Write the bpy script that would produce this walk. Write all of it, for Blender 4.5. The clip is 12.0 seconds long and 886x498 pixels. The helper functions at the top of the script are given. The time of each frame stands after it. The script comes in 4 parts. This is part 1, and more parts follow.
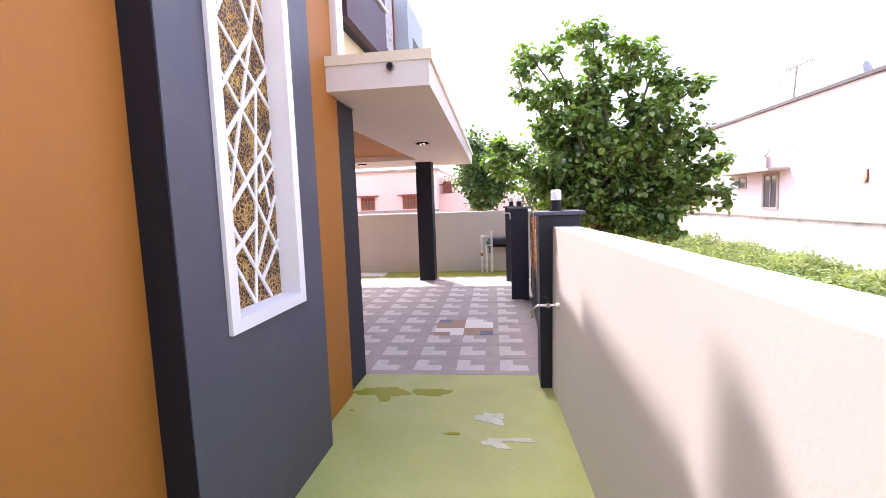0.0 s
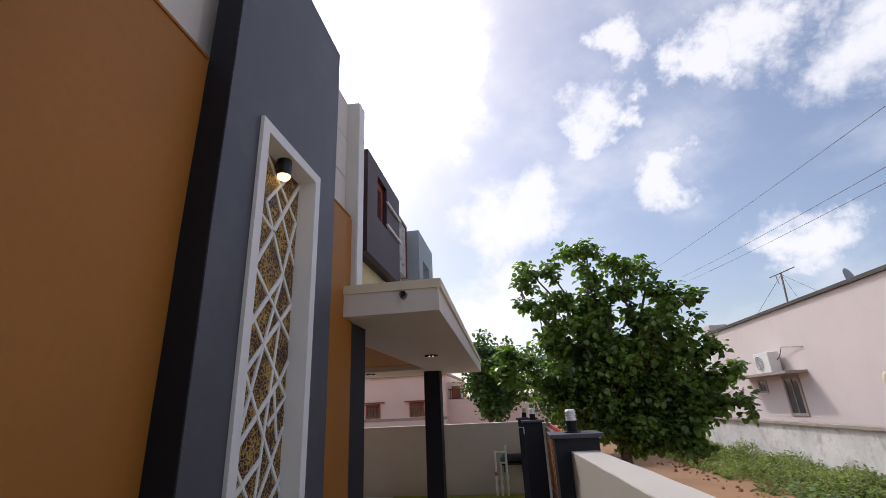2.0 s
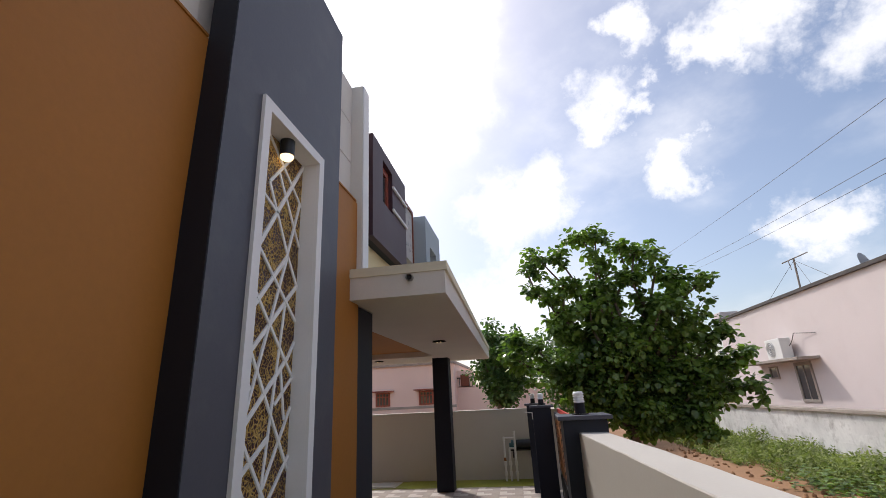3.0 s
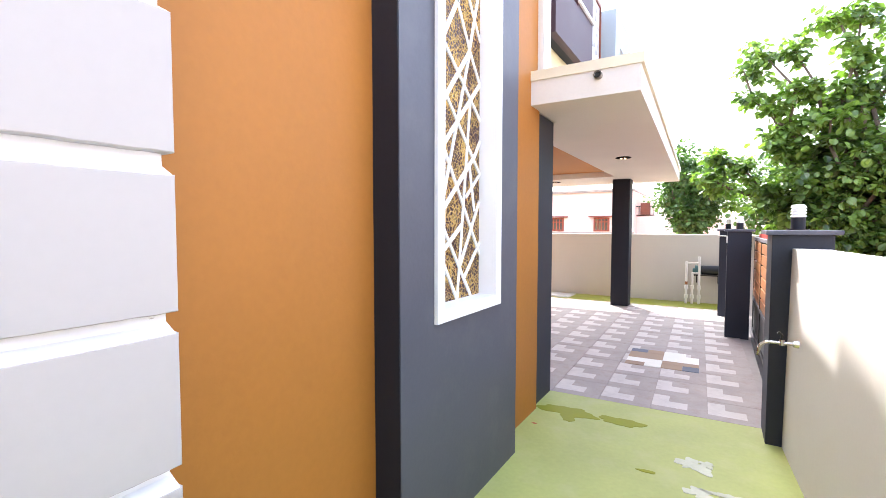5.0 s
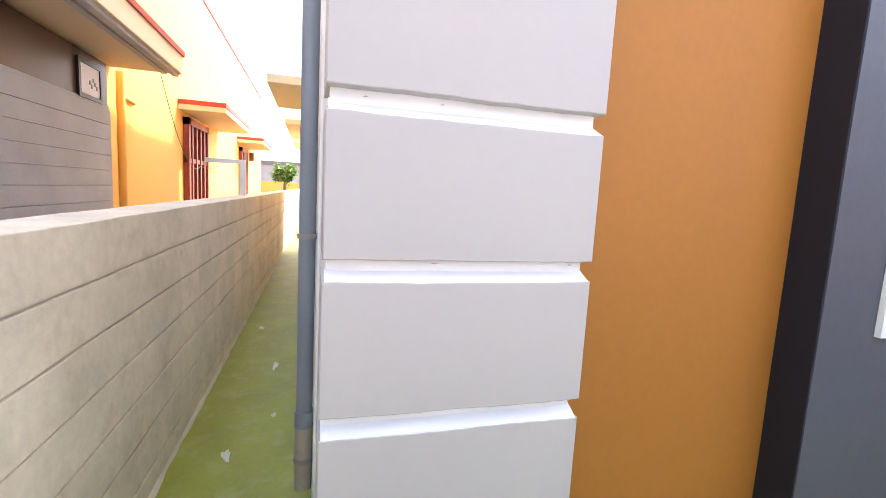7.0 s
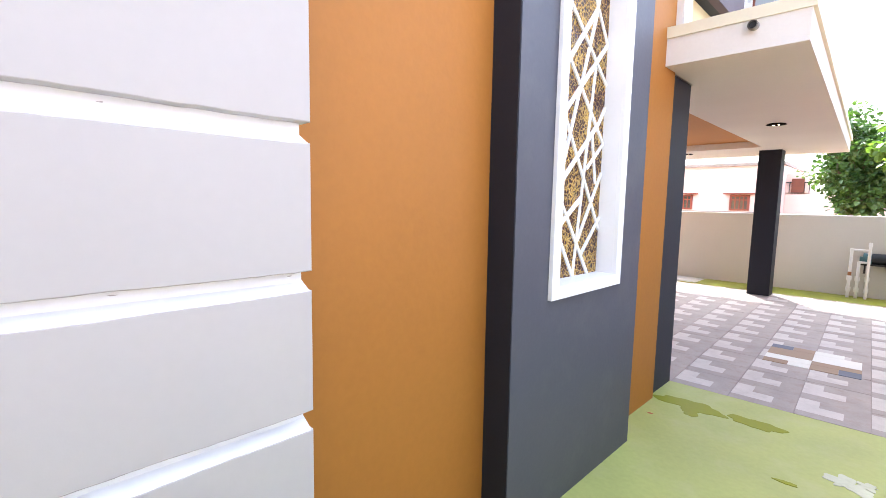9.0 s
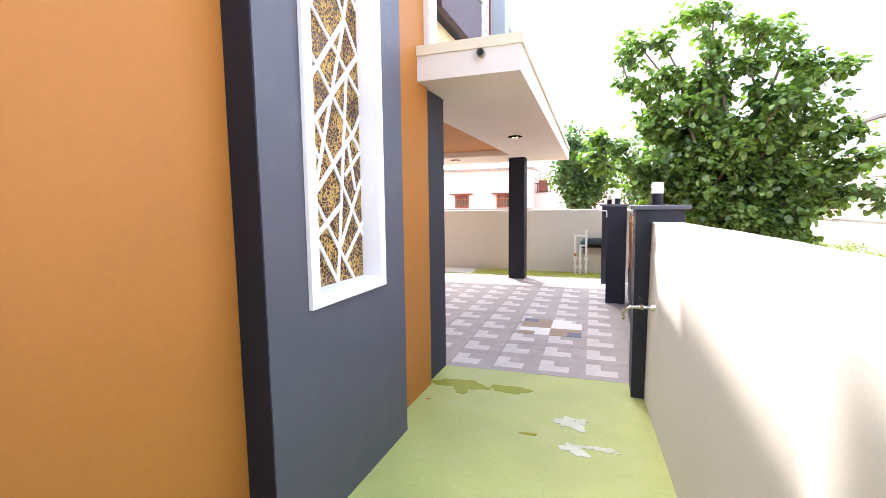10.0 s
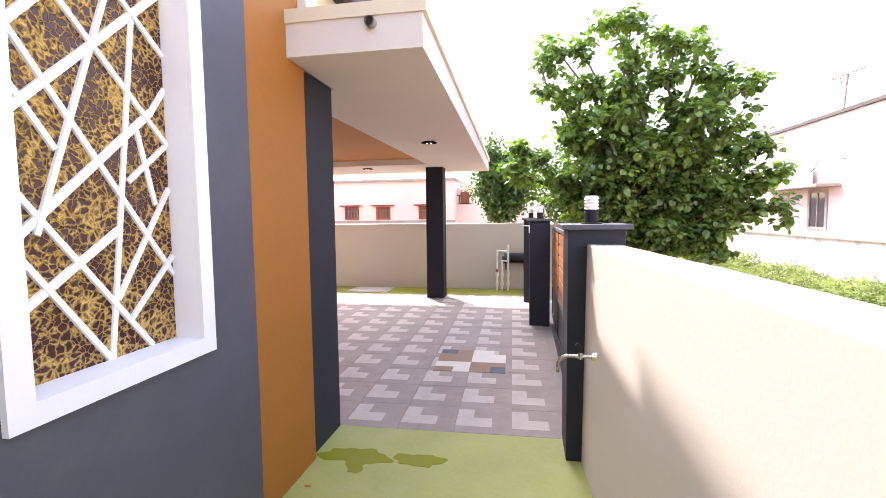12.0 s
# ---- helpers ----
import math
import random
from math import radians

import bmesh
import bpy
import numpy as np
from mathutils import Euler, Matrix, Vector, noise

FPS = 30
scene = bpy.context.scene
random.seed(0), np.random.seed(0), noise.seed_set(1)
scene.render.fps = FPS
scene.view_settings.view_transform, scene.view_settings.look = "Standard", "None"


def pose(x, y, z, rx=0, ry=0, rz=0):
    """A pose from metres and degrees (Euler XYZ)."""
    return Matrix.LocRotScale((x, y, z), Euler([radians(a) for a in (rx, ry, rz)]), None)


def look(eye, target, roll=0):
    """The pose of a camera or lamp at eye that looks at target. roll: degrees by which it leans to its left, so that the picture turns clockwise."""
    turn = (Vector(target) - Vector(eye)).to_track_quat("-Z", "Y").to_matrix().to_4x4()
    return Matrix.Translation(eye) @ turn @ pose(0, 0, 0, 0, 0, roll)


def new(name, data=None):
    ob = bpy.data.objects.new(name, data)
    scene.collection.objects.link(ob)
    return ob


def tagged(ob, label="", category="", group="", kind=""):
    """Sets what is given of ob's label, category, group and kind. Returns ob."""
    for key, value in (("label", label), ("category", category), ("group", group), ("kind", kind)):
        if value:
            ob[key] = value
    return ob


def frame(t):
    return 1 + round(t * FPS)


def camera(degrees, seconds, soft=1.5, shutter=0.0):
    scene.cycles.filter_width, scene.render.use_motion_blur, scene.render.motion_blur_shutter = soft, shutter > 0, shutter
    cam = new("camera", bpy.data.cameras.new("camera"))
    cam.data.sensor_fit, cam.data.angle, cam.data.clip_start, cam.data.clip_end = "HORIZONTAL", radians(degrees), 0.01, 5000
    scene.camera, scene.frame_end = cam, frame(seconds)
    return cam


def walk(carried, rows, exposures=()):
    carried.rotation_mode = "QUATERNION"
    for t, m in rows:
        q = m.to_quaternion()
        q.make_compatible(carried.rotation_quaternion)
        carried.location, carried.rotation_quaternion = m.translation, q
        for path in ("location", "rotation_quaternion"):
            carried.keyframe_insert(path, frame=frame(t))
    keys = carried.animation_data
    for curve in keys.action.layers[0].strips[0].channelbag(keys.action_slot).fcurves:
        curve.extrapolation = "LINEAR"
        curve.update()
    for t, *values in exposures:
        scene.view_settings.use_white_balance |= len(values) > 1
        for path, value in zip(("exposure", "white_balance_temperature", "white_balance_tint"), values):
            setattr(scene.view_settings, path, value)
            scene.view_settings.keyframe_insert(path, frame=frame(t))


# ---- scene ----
cam = camera(88.8, 12.0, soft=0.85)
PATH = [
    (0, (1.305, -3.815, 1.508), (1.02, -1.845, 1.309), -2.0),
    (0.5, (1.321, -3.855, 1.552), (1.03, -1.877, 1.611), -2.0),
    (1, (1.32, -3.866, 1.58), (1.034, -1.905, 1.847), -1.9),
    (1.5, (1.32, -3.897, 1.606), (1.041, -1.979, 2.1), -2.2),
    (2, (1.311, -3.914, 1.637), (1.043, -2.046, 2.302), -2.7),
    (2.5, (1.317, -3.904, 1.625), (1.04, -2.06, 2.348), -2.9),
    (2.7, (1.318, -3.889, 1.614), (1.03, -2.038, 2.315), -2.9),
    (4.3, (1.289, -3.822, 1.465), (0.694, -1.915, 1.557), -1.7),
    (4.5, (1.277, -3.814, 1.458), (0.568, -1.945, 1.483), -1.5),
    (5, (1.246, -3.846, 1.431), (0.207, -2.139, 1.338), 0.1),
    (5.5, (1.208, -3.88, 1.43), (-0.19, -2.463, 1.24), 2.0),
    (6, (1.184, -3.91, 1.404), (-0.478, -2.823, 1.184), 2.6),
    (6.5, (1.174, -3.93, 1.396), (-0.654, -3.156, 1.154), 3.0),
    (6.7, (1.173, -3.943, 1.394), (-0.697, -3.277, 1.149), 3.2),
    (7.5, (1.167, -3.955, 1.391), (-0.756, -3.447, 1.154), 2.9),
    (8.3, (1.184, -3.902, 1.394), (-0.633, -3.092, 1.188), 2.4),
    (8.5, (1.18, -3.886, 1.406), (-0.546, -2.9, 1.191), 2.1),
    (9, (1.208, -3.838, 1.417), (-0.198, -2.43, 1.209), 1.1),
    (9.5, (1.288, -3.797, 1.433), (0.271, -2.086, 1.233), -0.0),
    (10, (1.356, -3.736, 1.438), (0.675, -1.866, 1.246), -0.7),
    (10.5, (1.384, -3.656, 1.431), (0.821, -1.746, 1.252), -0.9),
    (11, (1.323, -3.411, 1.441), (0.871, -1.471, 1.264), -0.4),
    (11.5, (1.304, -3.183, 1.454), (0.913, -1.228, 1.294), -0.4),
    (12, (1.308, -2.926, 1.48), (0.945, -0.965, 1.332), -0.6),
]
EXPOSURES = [(0, 2.08, 6350, 27), (0.5, 1.45, 6350, 27), (1.0, 0.72, 6400, 25), (1.5, 0.1, 6400, 22), (2.0, -0.08, 6500, 15), (2.7, -0.16, 6600, 13),
             (4.3, 2.58, 6350, 13), (5.0, 2.64, 6300, 13), (5.5, 2.6, 6300, 13), (6.5, 2.38, 6450, 14), (8.5, 2.38, 6400, 14),
             (9.0, 2.58, 6300, 13), (9.5, 2.68, 6300, 13), (10.0, 2.6, 6350, 13), (10.5, 2.48, 6400, 15), (11.0, 2.36, 6500, 18), (12.0, 2.24, 6600, 20)]
walk(cam, [(t, look(e, g, r)) for t, e, g, r in PATH], EXPOSURES)

# ---- sky and sun ----
SUN_WAY = Vector((0.52, -0.71, -1.0)).normalized()
world = bpy.data.worlds.new("world")
scene.world = world
world.use_nodes = True
wt = world.node_tree
sky = wt.nodes.new("ShaderNodeTexSky")
sky.sky_type, sky.sun_disc = "NISHITA", False
sky.sun_elevation = math.asin(-SUN_WAY.z)
sky.sun_rotation = math.atan2(-SUN_WAY.x, -SUN_WAY.y)
sky.air_density, sky.dust_density = 1.0, 2.4
wco = wt.nodes.new("ShaderNodeTexCoord")
def wnode(kind, op=None, *values):
    n = wt.nodes.new(kind)
    if op:
        n.operation = op
    for k, v in enumerate(values):
        if isinstance(v, bpy.types.NodeSocket):
            wt.links.new(v, n.inputs[k])
        elif v is not None:
            n.inputs[k].default_value = v
    return n
def wrange(value, a, b, c=0.0, d=1.0):
    n = wt.nodes.new("ShaderNodeMapRange")
    n.interpolation_type = "SMOOTHSTEP"
    wt.links.new(value, n.inputs["Value"])
    for name, v in (("From Min", a), ("From Max", b), ("To Min", c), ("To Max", d)):
        n.inputs[name].default_value = v
    return n.outputs[0]
def wnoise(scale, detail, rough, vec):
    n = wt.nodes.new("ShaderNodeTexNoise")
    n.inputs["Scale"].default_value, n.inputs["Detail"].default_value, n.inputs["Roughness"].default_value = scale, detail, rough
    wt.links.new(vec, n.inputs["Vector"])
    return n
wmap = wnode("ShaderNodeMapping")
wmap.inputs["Scale"].default_value = (1.0, 1.0, 1.7)
wmap.inputs["Rotation"].default_value = (0.0, 0.35, 0.5)
wt.links.new(wco.outputs["Generated"], wmap.inputs[0])
veil = wrange(wnoise(2.6, 10.0, 0.55, wmap.outputs[0]).outputs["Fac"], 0.44, 0.76, 0.02, 0.7)
# heaped clouds, each a ragged puff round its own direction
ragged = wnode("ShaderNodeVectorMath", "SUBTRACT", wnoise(9.0, 10.0, 0.62, wco.outputs["Generated"]).outputs["Color"], (0.5, 0.5, 0.5))
bent = wnode("ShaderNodeVectorMath", "MULTIPLY_ADD", ragged.outputs[0], (0.3, 0.3, 0.22), wco.outputs["Generated"])
heap = None
for d, r in (((-0.005, 0.92, 0.375), 0.085), ((0.06, 0.91, 0.405), 0.075), ((0.205, 0.82, 0.53), 0.06), ((0.27, 0.80, 0.535), 0.04), ((0.25, 0.736, 0.63), 0.045),
             ((0.38, 0.73, 0.57), 0.05), ((0.44, 0.68, 0.59), 0.07), ((0.50, 0.83, 0.245), 0.06), ((0.33, 0.85, 0.42), 0.06), ((0.0, 0.98, 0.2), 0.1), ((0.6, 0.62, 0.5), 0.09),
             ((-0.8, 0.3, 0.5), 0.2), ((0.7, -0.5, 0.5), 0.22), ((-0.4, -0.8, 0.45), 0.24), ((0.85, 0.35, 0.35), 0.12)):
    away = wnode("ShaderNodeVectorMath", "DISTANCE", bent.outputs[0], Vector(d).normalized())
    puff = wrange(away.outputs["Value"], r * 1.5, r * 0.5, 0.0, 0.85)
    heap = puff if heap is None else wnode("ShaderNodeMath", "MAXIMUM", heap, puff).outputs[0]
cover = wnode("ShaderNodeMath", "MAXIMUM", veil, heap).outputs[0]
toward = wnode("ShaderNodeVectorMath", "DOT_PRODUCT", wnode("ShaderNodeVectorMath", "MULTIPLY_ADD", wnode("ShaderNodeVectorMath", "SUBTRACT", wnoise(3.2, 8.0, 0.6, wco.outputs["Generated"]).outputs["Color"], (0.5, 0.5, 0.5)).outputs[0], (0.35, 0.35, 0.35), wco.outputs["Generated"]).outputs[0], -SUN_WAY).outputs["Value"]
haze = wrange(toward, 0.84, 1.0, 0.0, 1.0)
thick = wnode("ShaderNodeMath", "MAXIMUM", cover, wnode("ShaderNodeMath", "MULTIPLY", wrange(toward, 0.83, 0.97), 0.9).outputs[0]).outputs[0]
cloud = wnode("ShaderNodeMixRGB", None, thick)
bright = wnode("ShaderNodeMath", "MULTIPLY_ADD", haze, 16.0, 7.4).outputs[0]
white = wnode("ShaderNodeVectorMath", "SCALE", (1.0, 1.02, 1.06))
wt.links.new(bright, white.inputs["Scale"])
wt.links.new(sky.outputs[0], cloud.inputs[1])
wt.links.new(white.outputs[0], cloud.inputs[2])
wt.links.new(cloud.outputs[0], wt.nodes["Background"].inputs[0])
wt.nodes["Background"].inputs[1].default_value = 0.148
sun = new("sun", bpy.data.lights.new("sun", "SUN"))
sun.data.energy, sun.data.angle, sun.data.color = 2.1, radians(1.3), (1.0, 0.96, 0.9)
sun.matrix_world = look((0, 0, 20), Vector((0, 0, 20)) + SUN_WAY)


# ---- materials ----
def mat(name, color, rough=0.7, var=0.12, scale=1.5, grain=60.0, bump=0.15, metal=0.0, dirt=None, dirt_amount=0.25, spec=0.4, spread=False):
    """Painted or plain surface: broad blotches, fine grain, fine relief, and stains of another colour if given; spread lets the pattern run on from piece to piece."""
    m = bpy.data.materials.new(name)
    m.use_nodes = True
    nt = m.node_tree
    p = nt.nodes["Principled BSDF"]
    co = nt.nodes.new("ShaderNodeTexCoord")
    place = nt.nodes.new("ShaderNodeNewGeometry").outputs["Position"] if spread else co.outputs["Object"]
    n1 = nt.nodes.new("ShaderNodeTexNoise")
    n1.inputs["Scale"].default_value, n1.inputs["Detail"].default_value = scale, 6
    n2 = nt.nodes.new("ShaderNodeTexNoise")
    n2.inputs["Scale"].default_value, n2.inputs["Detail"].default_value = grain, 4
    for n in (n1, n2):
        nt.links.new(place, n.inputs["Vector"])
    add = nt.nodes.new("ShaderNodeMath")
    add.operation = "MULTIPLY_ADD"
    add.inputs[1].default_value = 0.35
    nt.links.new(n2.outputs["Fac"], add.inputs[0])
    nt.links.new(n1.outputs["Fac"], add.inputs[2])
    rmp = nt.nodes.new("ShaderNodeMapRange")
    rmp.inputs["From Min"].default_value, rmp.inputs["From Max"].default_value = 0.42, 0.92
    rmp.inputs["To Min"].default_value, rmp.inputs["To Max"].default_value = 1 - var, 1 + var
    nt.links.new(add.outputs[0], rmp.inputs["Value"])
    mul = nt.nodes.new("ShaderNodeVectorMath")
    mul.operation = "SCALE"
    mul.inputs[0].default_value = color
    nt.links.new(rmp.outputs[0], mul.inputs["Scale"])
    out = mul.outputs[0]
    if dirt:
        n3 = nt.nodes.new("ShaderNodeTexNoise")
        n3.inputs["Scale"].default_value, n3.inputs["Detail"].default_value, n3.inputs["Roughness"].default_value = scale * 2.3, 9, 0.65
        nt.links.new(place, n3.inputs["Vector"])
        r3 = nt.nodes.new("ShaderNodeMapRange")
        r3.inputs["From Min"].default_value, r3.inputs["From Max"].default_value = 0.5, 0.75
        r3.inputs["To Max"].default_value = dirt_amount
        nt.links.new(n3.outputs["Fac"], r3.inputs["Value"])
        mx = nt.nodes.new("ShaderNodeMixRGB")
        mx.inputs[2].default_value = (*dirt, 1)
        nt.links.new(r3.outputs[0], mx.inputs[0])
        nt.links.new(out, mx.inputs[1])
        out = mx.outputs[0]
    nt.links.new(out, p.inputs["Base Color"])
    p.inputs["Metallic"].default_value, p.inputs["Specular IOR Level"].default_value = metal, spec
    rr = nt.nodes.new("ShaderNodeMapRange")
    rr.inputs["To Min"].default_value, rr.inputs["To Max"].default_value = max(rough - 0.08, 0.02), min(rough + 0.08, 1)
    nt.links.new(n1.outputs["Fac"], rr.inputs["Value"])
    nt.links.new(rr.outputs[0], p.inputs["Roughness"])
    if bump:
        b = nt.nodes.new("ShaderNodeBump")
        b.inputs["Strength"].default_value, b.inputs["Distance"].default_value = bump, 0.01
        nt.links.new(add.outputs[0], b.inputs["Height"])
        nt.links.new(b.outputs[0], p.inputs["Normal"])
    return m


def vary(m, amount=0.25):
    """Let each object or island of the material differ a little in brightness."""
    nt = m.node_tree
    p = nt.nodes["Principled BSDF"]
    src = p.inputs["Base Color"].links[0].from_socket
    info = nt.nodes.new("ShaderNodeObjectInfo")
    geo = nt.nodes.new("ShaderNodeNewGeometry")
    add = nt.nodes.new("ShaderNodeMath")
    nt.links.new(info.outputs["Random"], add.inputs[0])
    nt.links.new(geo.outputs["Random Per Island"], add.inputs[1])
    r = nt.nodes.new("ShaderNodeMapRange")
    r.inputs["From Max"].default_value = 2.0
    r.inputs["To Min"].default_value, r.inputs["To Max"].default_value = 1 - amount, 1 + amount
    nt.links.new(add.outputs[0], r.inputs["Value"])
    s = nt.nodes.new("ShaderNodeVectorMath")
    s.operation = "SCALE"
    nt.links.new(src, s.inputs[0])
    nt.links.new(r.outputs[0], s.inputs["Scale"])
    nt.links.new(s.outputs[0], p.inputs["Base Color"])
    return m


ORANGE = mat("orange_paint", (0.37, 0.146, 0.023), 0.6, 0.10, 0.7, 38, 0.16)
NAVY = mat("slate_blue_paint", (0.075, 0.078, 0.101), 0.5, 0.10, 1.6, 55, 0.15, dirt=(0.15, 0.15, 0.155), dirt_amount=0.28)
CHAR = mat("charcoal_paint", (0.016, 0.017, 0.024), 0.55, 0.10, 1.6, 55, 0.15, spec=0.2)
CREAM = mat("cream_wall_paint", (0.575, 0.535, 0.48), 0.75, 0.05, 0.8, 70, 0.14, dirt=(0.5, 0.45, 0.38), dirt_amount=0.16)
GREYW = mat("pale_grey_paint", (0.47, 0.455, 0.45), 0.7, 0.04, 0.9, 50, 0.15)
PLASTER = mat("pale_plaster", (0.68, 0.65, 0.61), 0.75, 0.05, 0.9, 60, 0.2)
PIER = mat("pier_grey_paint", (0.445, 0.42, 0.408), 0.65, 0.035, 1.4, 40, 0.10)
WHITE = mat("white_paint", (0.80, 0.80, 0.81), 0.55, 0.03, 2.0, 60, 0.08)
LATTICE = mat("white_lattice", (0.82, 0.82, 0.82), 0.5, 0.03, 3.0, 60, 0.08)
BUTTER = mat("butter_paint", (0.78, 0.66, 0.40), 0.7, 0.05, 1.0, 60, 0.15)
MAROON = mat("maroon_paint", (0.06, 0.028, 0.038), 0.55, 0.08, 1.5, 50, 0.12)
POST = mat("dark_slate_paint", (0.031, 0.034, 0.046), 0.55, 0.10, 1.6, 55, 0.15, spec=0.2)
PALE = mat("pale_cream_paint", (0.70, 0.65, 0.50), 0.7, 0.05, 1.0, 60, 0.15)
STEEL = mat("blue_grey_paint", (0.33, 0.39, 0.44), 0.6, 0.06, 1.5, 50, 0.12)
GREEN = mat("green_cement_floor", (0.42, 0.455, 0.14), 0.58, 0.14, 1.6, 35, 0.25, dirt=(0.50, 0.50, 0.24), dirt_amount=0.5)
# GREEN made deeper: the rear passage's shade is partly put into this colour.
GREEN_R = mat("deepened_green_cement_floor", (0.27, 0.285, 0.025), 0.55, 0.16, 3.0, 35, 0.25, dirt=(0.42, 0.43, 0.20), dirt_amount=0.45)
WET = mat("wet_green_cement", (0.27, 0.29, 0.015), 0.5, 0.06, 3.0, 30, 0.05, spec=0.15)
PEEL = mat("bare_cement", (0.60, 0.61, 0.47), 0.8, 0.12, 6.0, 60, 0.3, dirt=(0.4, 0.44, 0.2), dirt_amount=0.5)
TILE = vary(mat("taupe_tile", (0.385, 0.325, 0.29), 0.62, 0.14, 4.0, 60, 0.2, dirt=(0.30, 0.20, 0.15), dirt_amount=0.5, spread=True), 0.08)
TILE_L = vary(mat("pale_tile", (0.61, 0.555, 0.51), 0.62, 0.10, 5.0, 60, 0.2, dirt=(0.33, 0.28, 0.26), dirt_amount=0.35, spread=True), 0.07)
TILE_W = mat("ivory_tile", (0.78, 0.76, 0.68), 0.55, 0.05, 5.0, 60, 0.15)
TILE_B = mat("tan_tile", (0.33, 0.215, 0.13), 0.6, 0.08, 5.0, 60, 0.15)
TILE_S = mat("slate_tile", (0.115, 0.125, 0.165), 0.6, 0.08, 5.0, 60, 0.15)
GROUT = mat("grout", (0.36, 0.315, 0.28), 0.9, 0.1, 6.0, 60, 0.3)
BLOCK = vary(mat("grey_block", (0.80, 0.69, 0.53), 0.92, 0.16, 2.5, 30, 1.0, dirt=(0.50, 0.36, 0.22), dirt_amount=0.4), 0.04)
MORTAR = mat("mortar", (0.64, 0.54, 0.41), 0.95, 0.1, 5.0, 90, 0.8)
WBLOCK = vary(mat("whitewashed_block", (0.66, 0.64, 0.62), 0.9, 0.16, 1.3, 14, 1.0, dirt=(0.26, 0.23, 0.21), dirt_amount=0.8, spread=True), 0.05)
COPING = mat("weathered_coping", (0.36, 0.31, 0.27), 0.9, 0.15, 1.5, 40, 0.5, dirt=(0.12, 0.11, 0.1), dirt_amount=0.5)
DARKCOPE = mat("dark_roof_edge", (0.10, 0.09, 0.085), 0.9, 0.15, 1.5, 40, 0.5)
PINK = mat("pink_wall_paint", (0.68, 0.595, 0.575), 0.8, 0.05, 0.5, 30, 0.2, dirt=(0.6, 0.5, 0.48), dirt_amount=0.3)
PINK2 = mat("salmon_wall_paint", (0.80, 0.60, 0.53), 0.8, 0.06, 0.4, 20, 0.2)
YELLOW = mat("yellow_wall_paint", (0.80, 0.46, 0.10), 0.7, 0.06, 0.7, 40, 0.15)
CREAMY = mat("pale_yellow_paint", (0.72, 0.62, 0.42), 0.7, 0.05, 0.7, 40, 0.15)
RED = mat("red_oxide_paint", (0.48, 0.05, 0.035), 0.55, 0.1, 2.0, 40, 0.15)
DARKWOOD = mat("dark_brown_tile", (0.05, 0.022, 0.014), 0.35, 0.3, 3.0, 50, 0.1)
BROWN = mat("brown_door_wood", (0.17, 0.045, 0.022), 0.5, 0.2, 4.0, 60, 0.2)
RUSSET = mat("russet_leaf", (0.42, 0.13, 0.05), 0.7, 0.2, 30.0, 200, 0.1)
REDWOOD = mat("red_brown_joinery", (0.27, 0.06, 0.035), 0.55, 0.15, 3.0, 50, 0.15)
WOOD = vary(mat("orange_brown_slat", (0.34, 0.135, 0.045), 0.45, 0.2, 5.0, 50, 0.2), 0.12)
DARKMETAL = mat("dark_gate_metal", (0.022, 0.018, 0.018), 0.4, 0.15, 4.0, 60, 0.1)
GREYMETAL = mat("grey_gate_metal", (0.16, 0.15, 0.16), 0.45, 0.12, 4.0, 60, 0.1, metal=0.2)
CHROME = mat("chrome", (0.62, 0.60, 0.56), 0.22, 0.08, 8.0, 60, 0.0, metal=1.0)
PVC = mat("white_pvc", (0.78, 0.76, 0.73), 0.4, 0.06, 4.0, 50, 0.05)
PVCGREY = mat("grey_pvc", (0.22, 0.25, 0.29), 0.42, 0.08, 3.0, 50, 0.05)
PVCTAN = mat("tan_pvc", (0.37, 0.33, 0.27), 0.55, 0.12, 6.0, 50, 0.1, dirt=(0.2, 0.17, 0.13), dirt_amount=0.4)
PVCOLD = mat("weathered_grey_pvc", (0.30, 0.28, 0.25), 0.6, 0.15, 6.0, 50, 0.1)
TEAL = mat("teal_enamel", (0.07, 0.16, 0.16), 0.4, 0.15, 6.0, 60, 0.1)
BLACK = mat("black_plastic", (0.012, 0.012, 0.013), 0.4, 0.1, 6.0, 60, 0.05)
MATTE = mat("matte_black", (0.012, 0.012, 0.012), 0.95, 0.1, 6.0, 60, 0.0, spec=0.0)
PLASTICW = mat("white_lamp_plastic", (0.85, 0.86, 0.87), 0.3, 0.02, 6.0, 60, 0.0)
WIRE = mat("cable_rubber", (0.10, 0.08, 0.07), 0.6, 0.1, 6.0, 60, 0.0)
DIRT = mat("red_earth", (0.30, 0.165, 0.085), 0.95, 0.18, 0.6, 9, 0.9, dirt=(0.30, 0.15, 0.07), dirt_amount=0.7)
SLAB = mat("concrete_cover", (0.58, 0.56, 0.52), 0.85, 0.1, 4.0, 60, 0.4)
BARK = mat("bark", (0.16, 0.12, 0.09), 0.9, 0.25, 8.0, 60, 0.8)
SLATCLAD = mat("grey_cladding", (0.36, 0.36, 0.37), 0.6, 0.12, 3.0, 50, 0.2)
ACW = mat("air_conditioner_white", (0.74, 0.73, 0.70), 0.45, 0.05, 3.0, 50, 0.05)


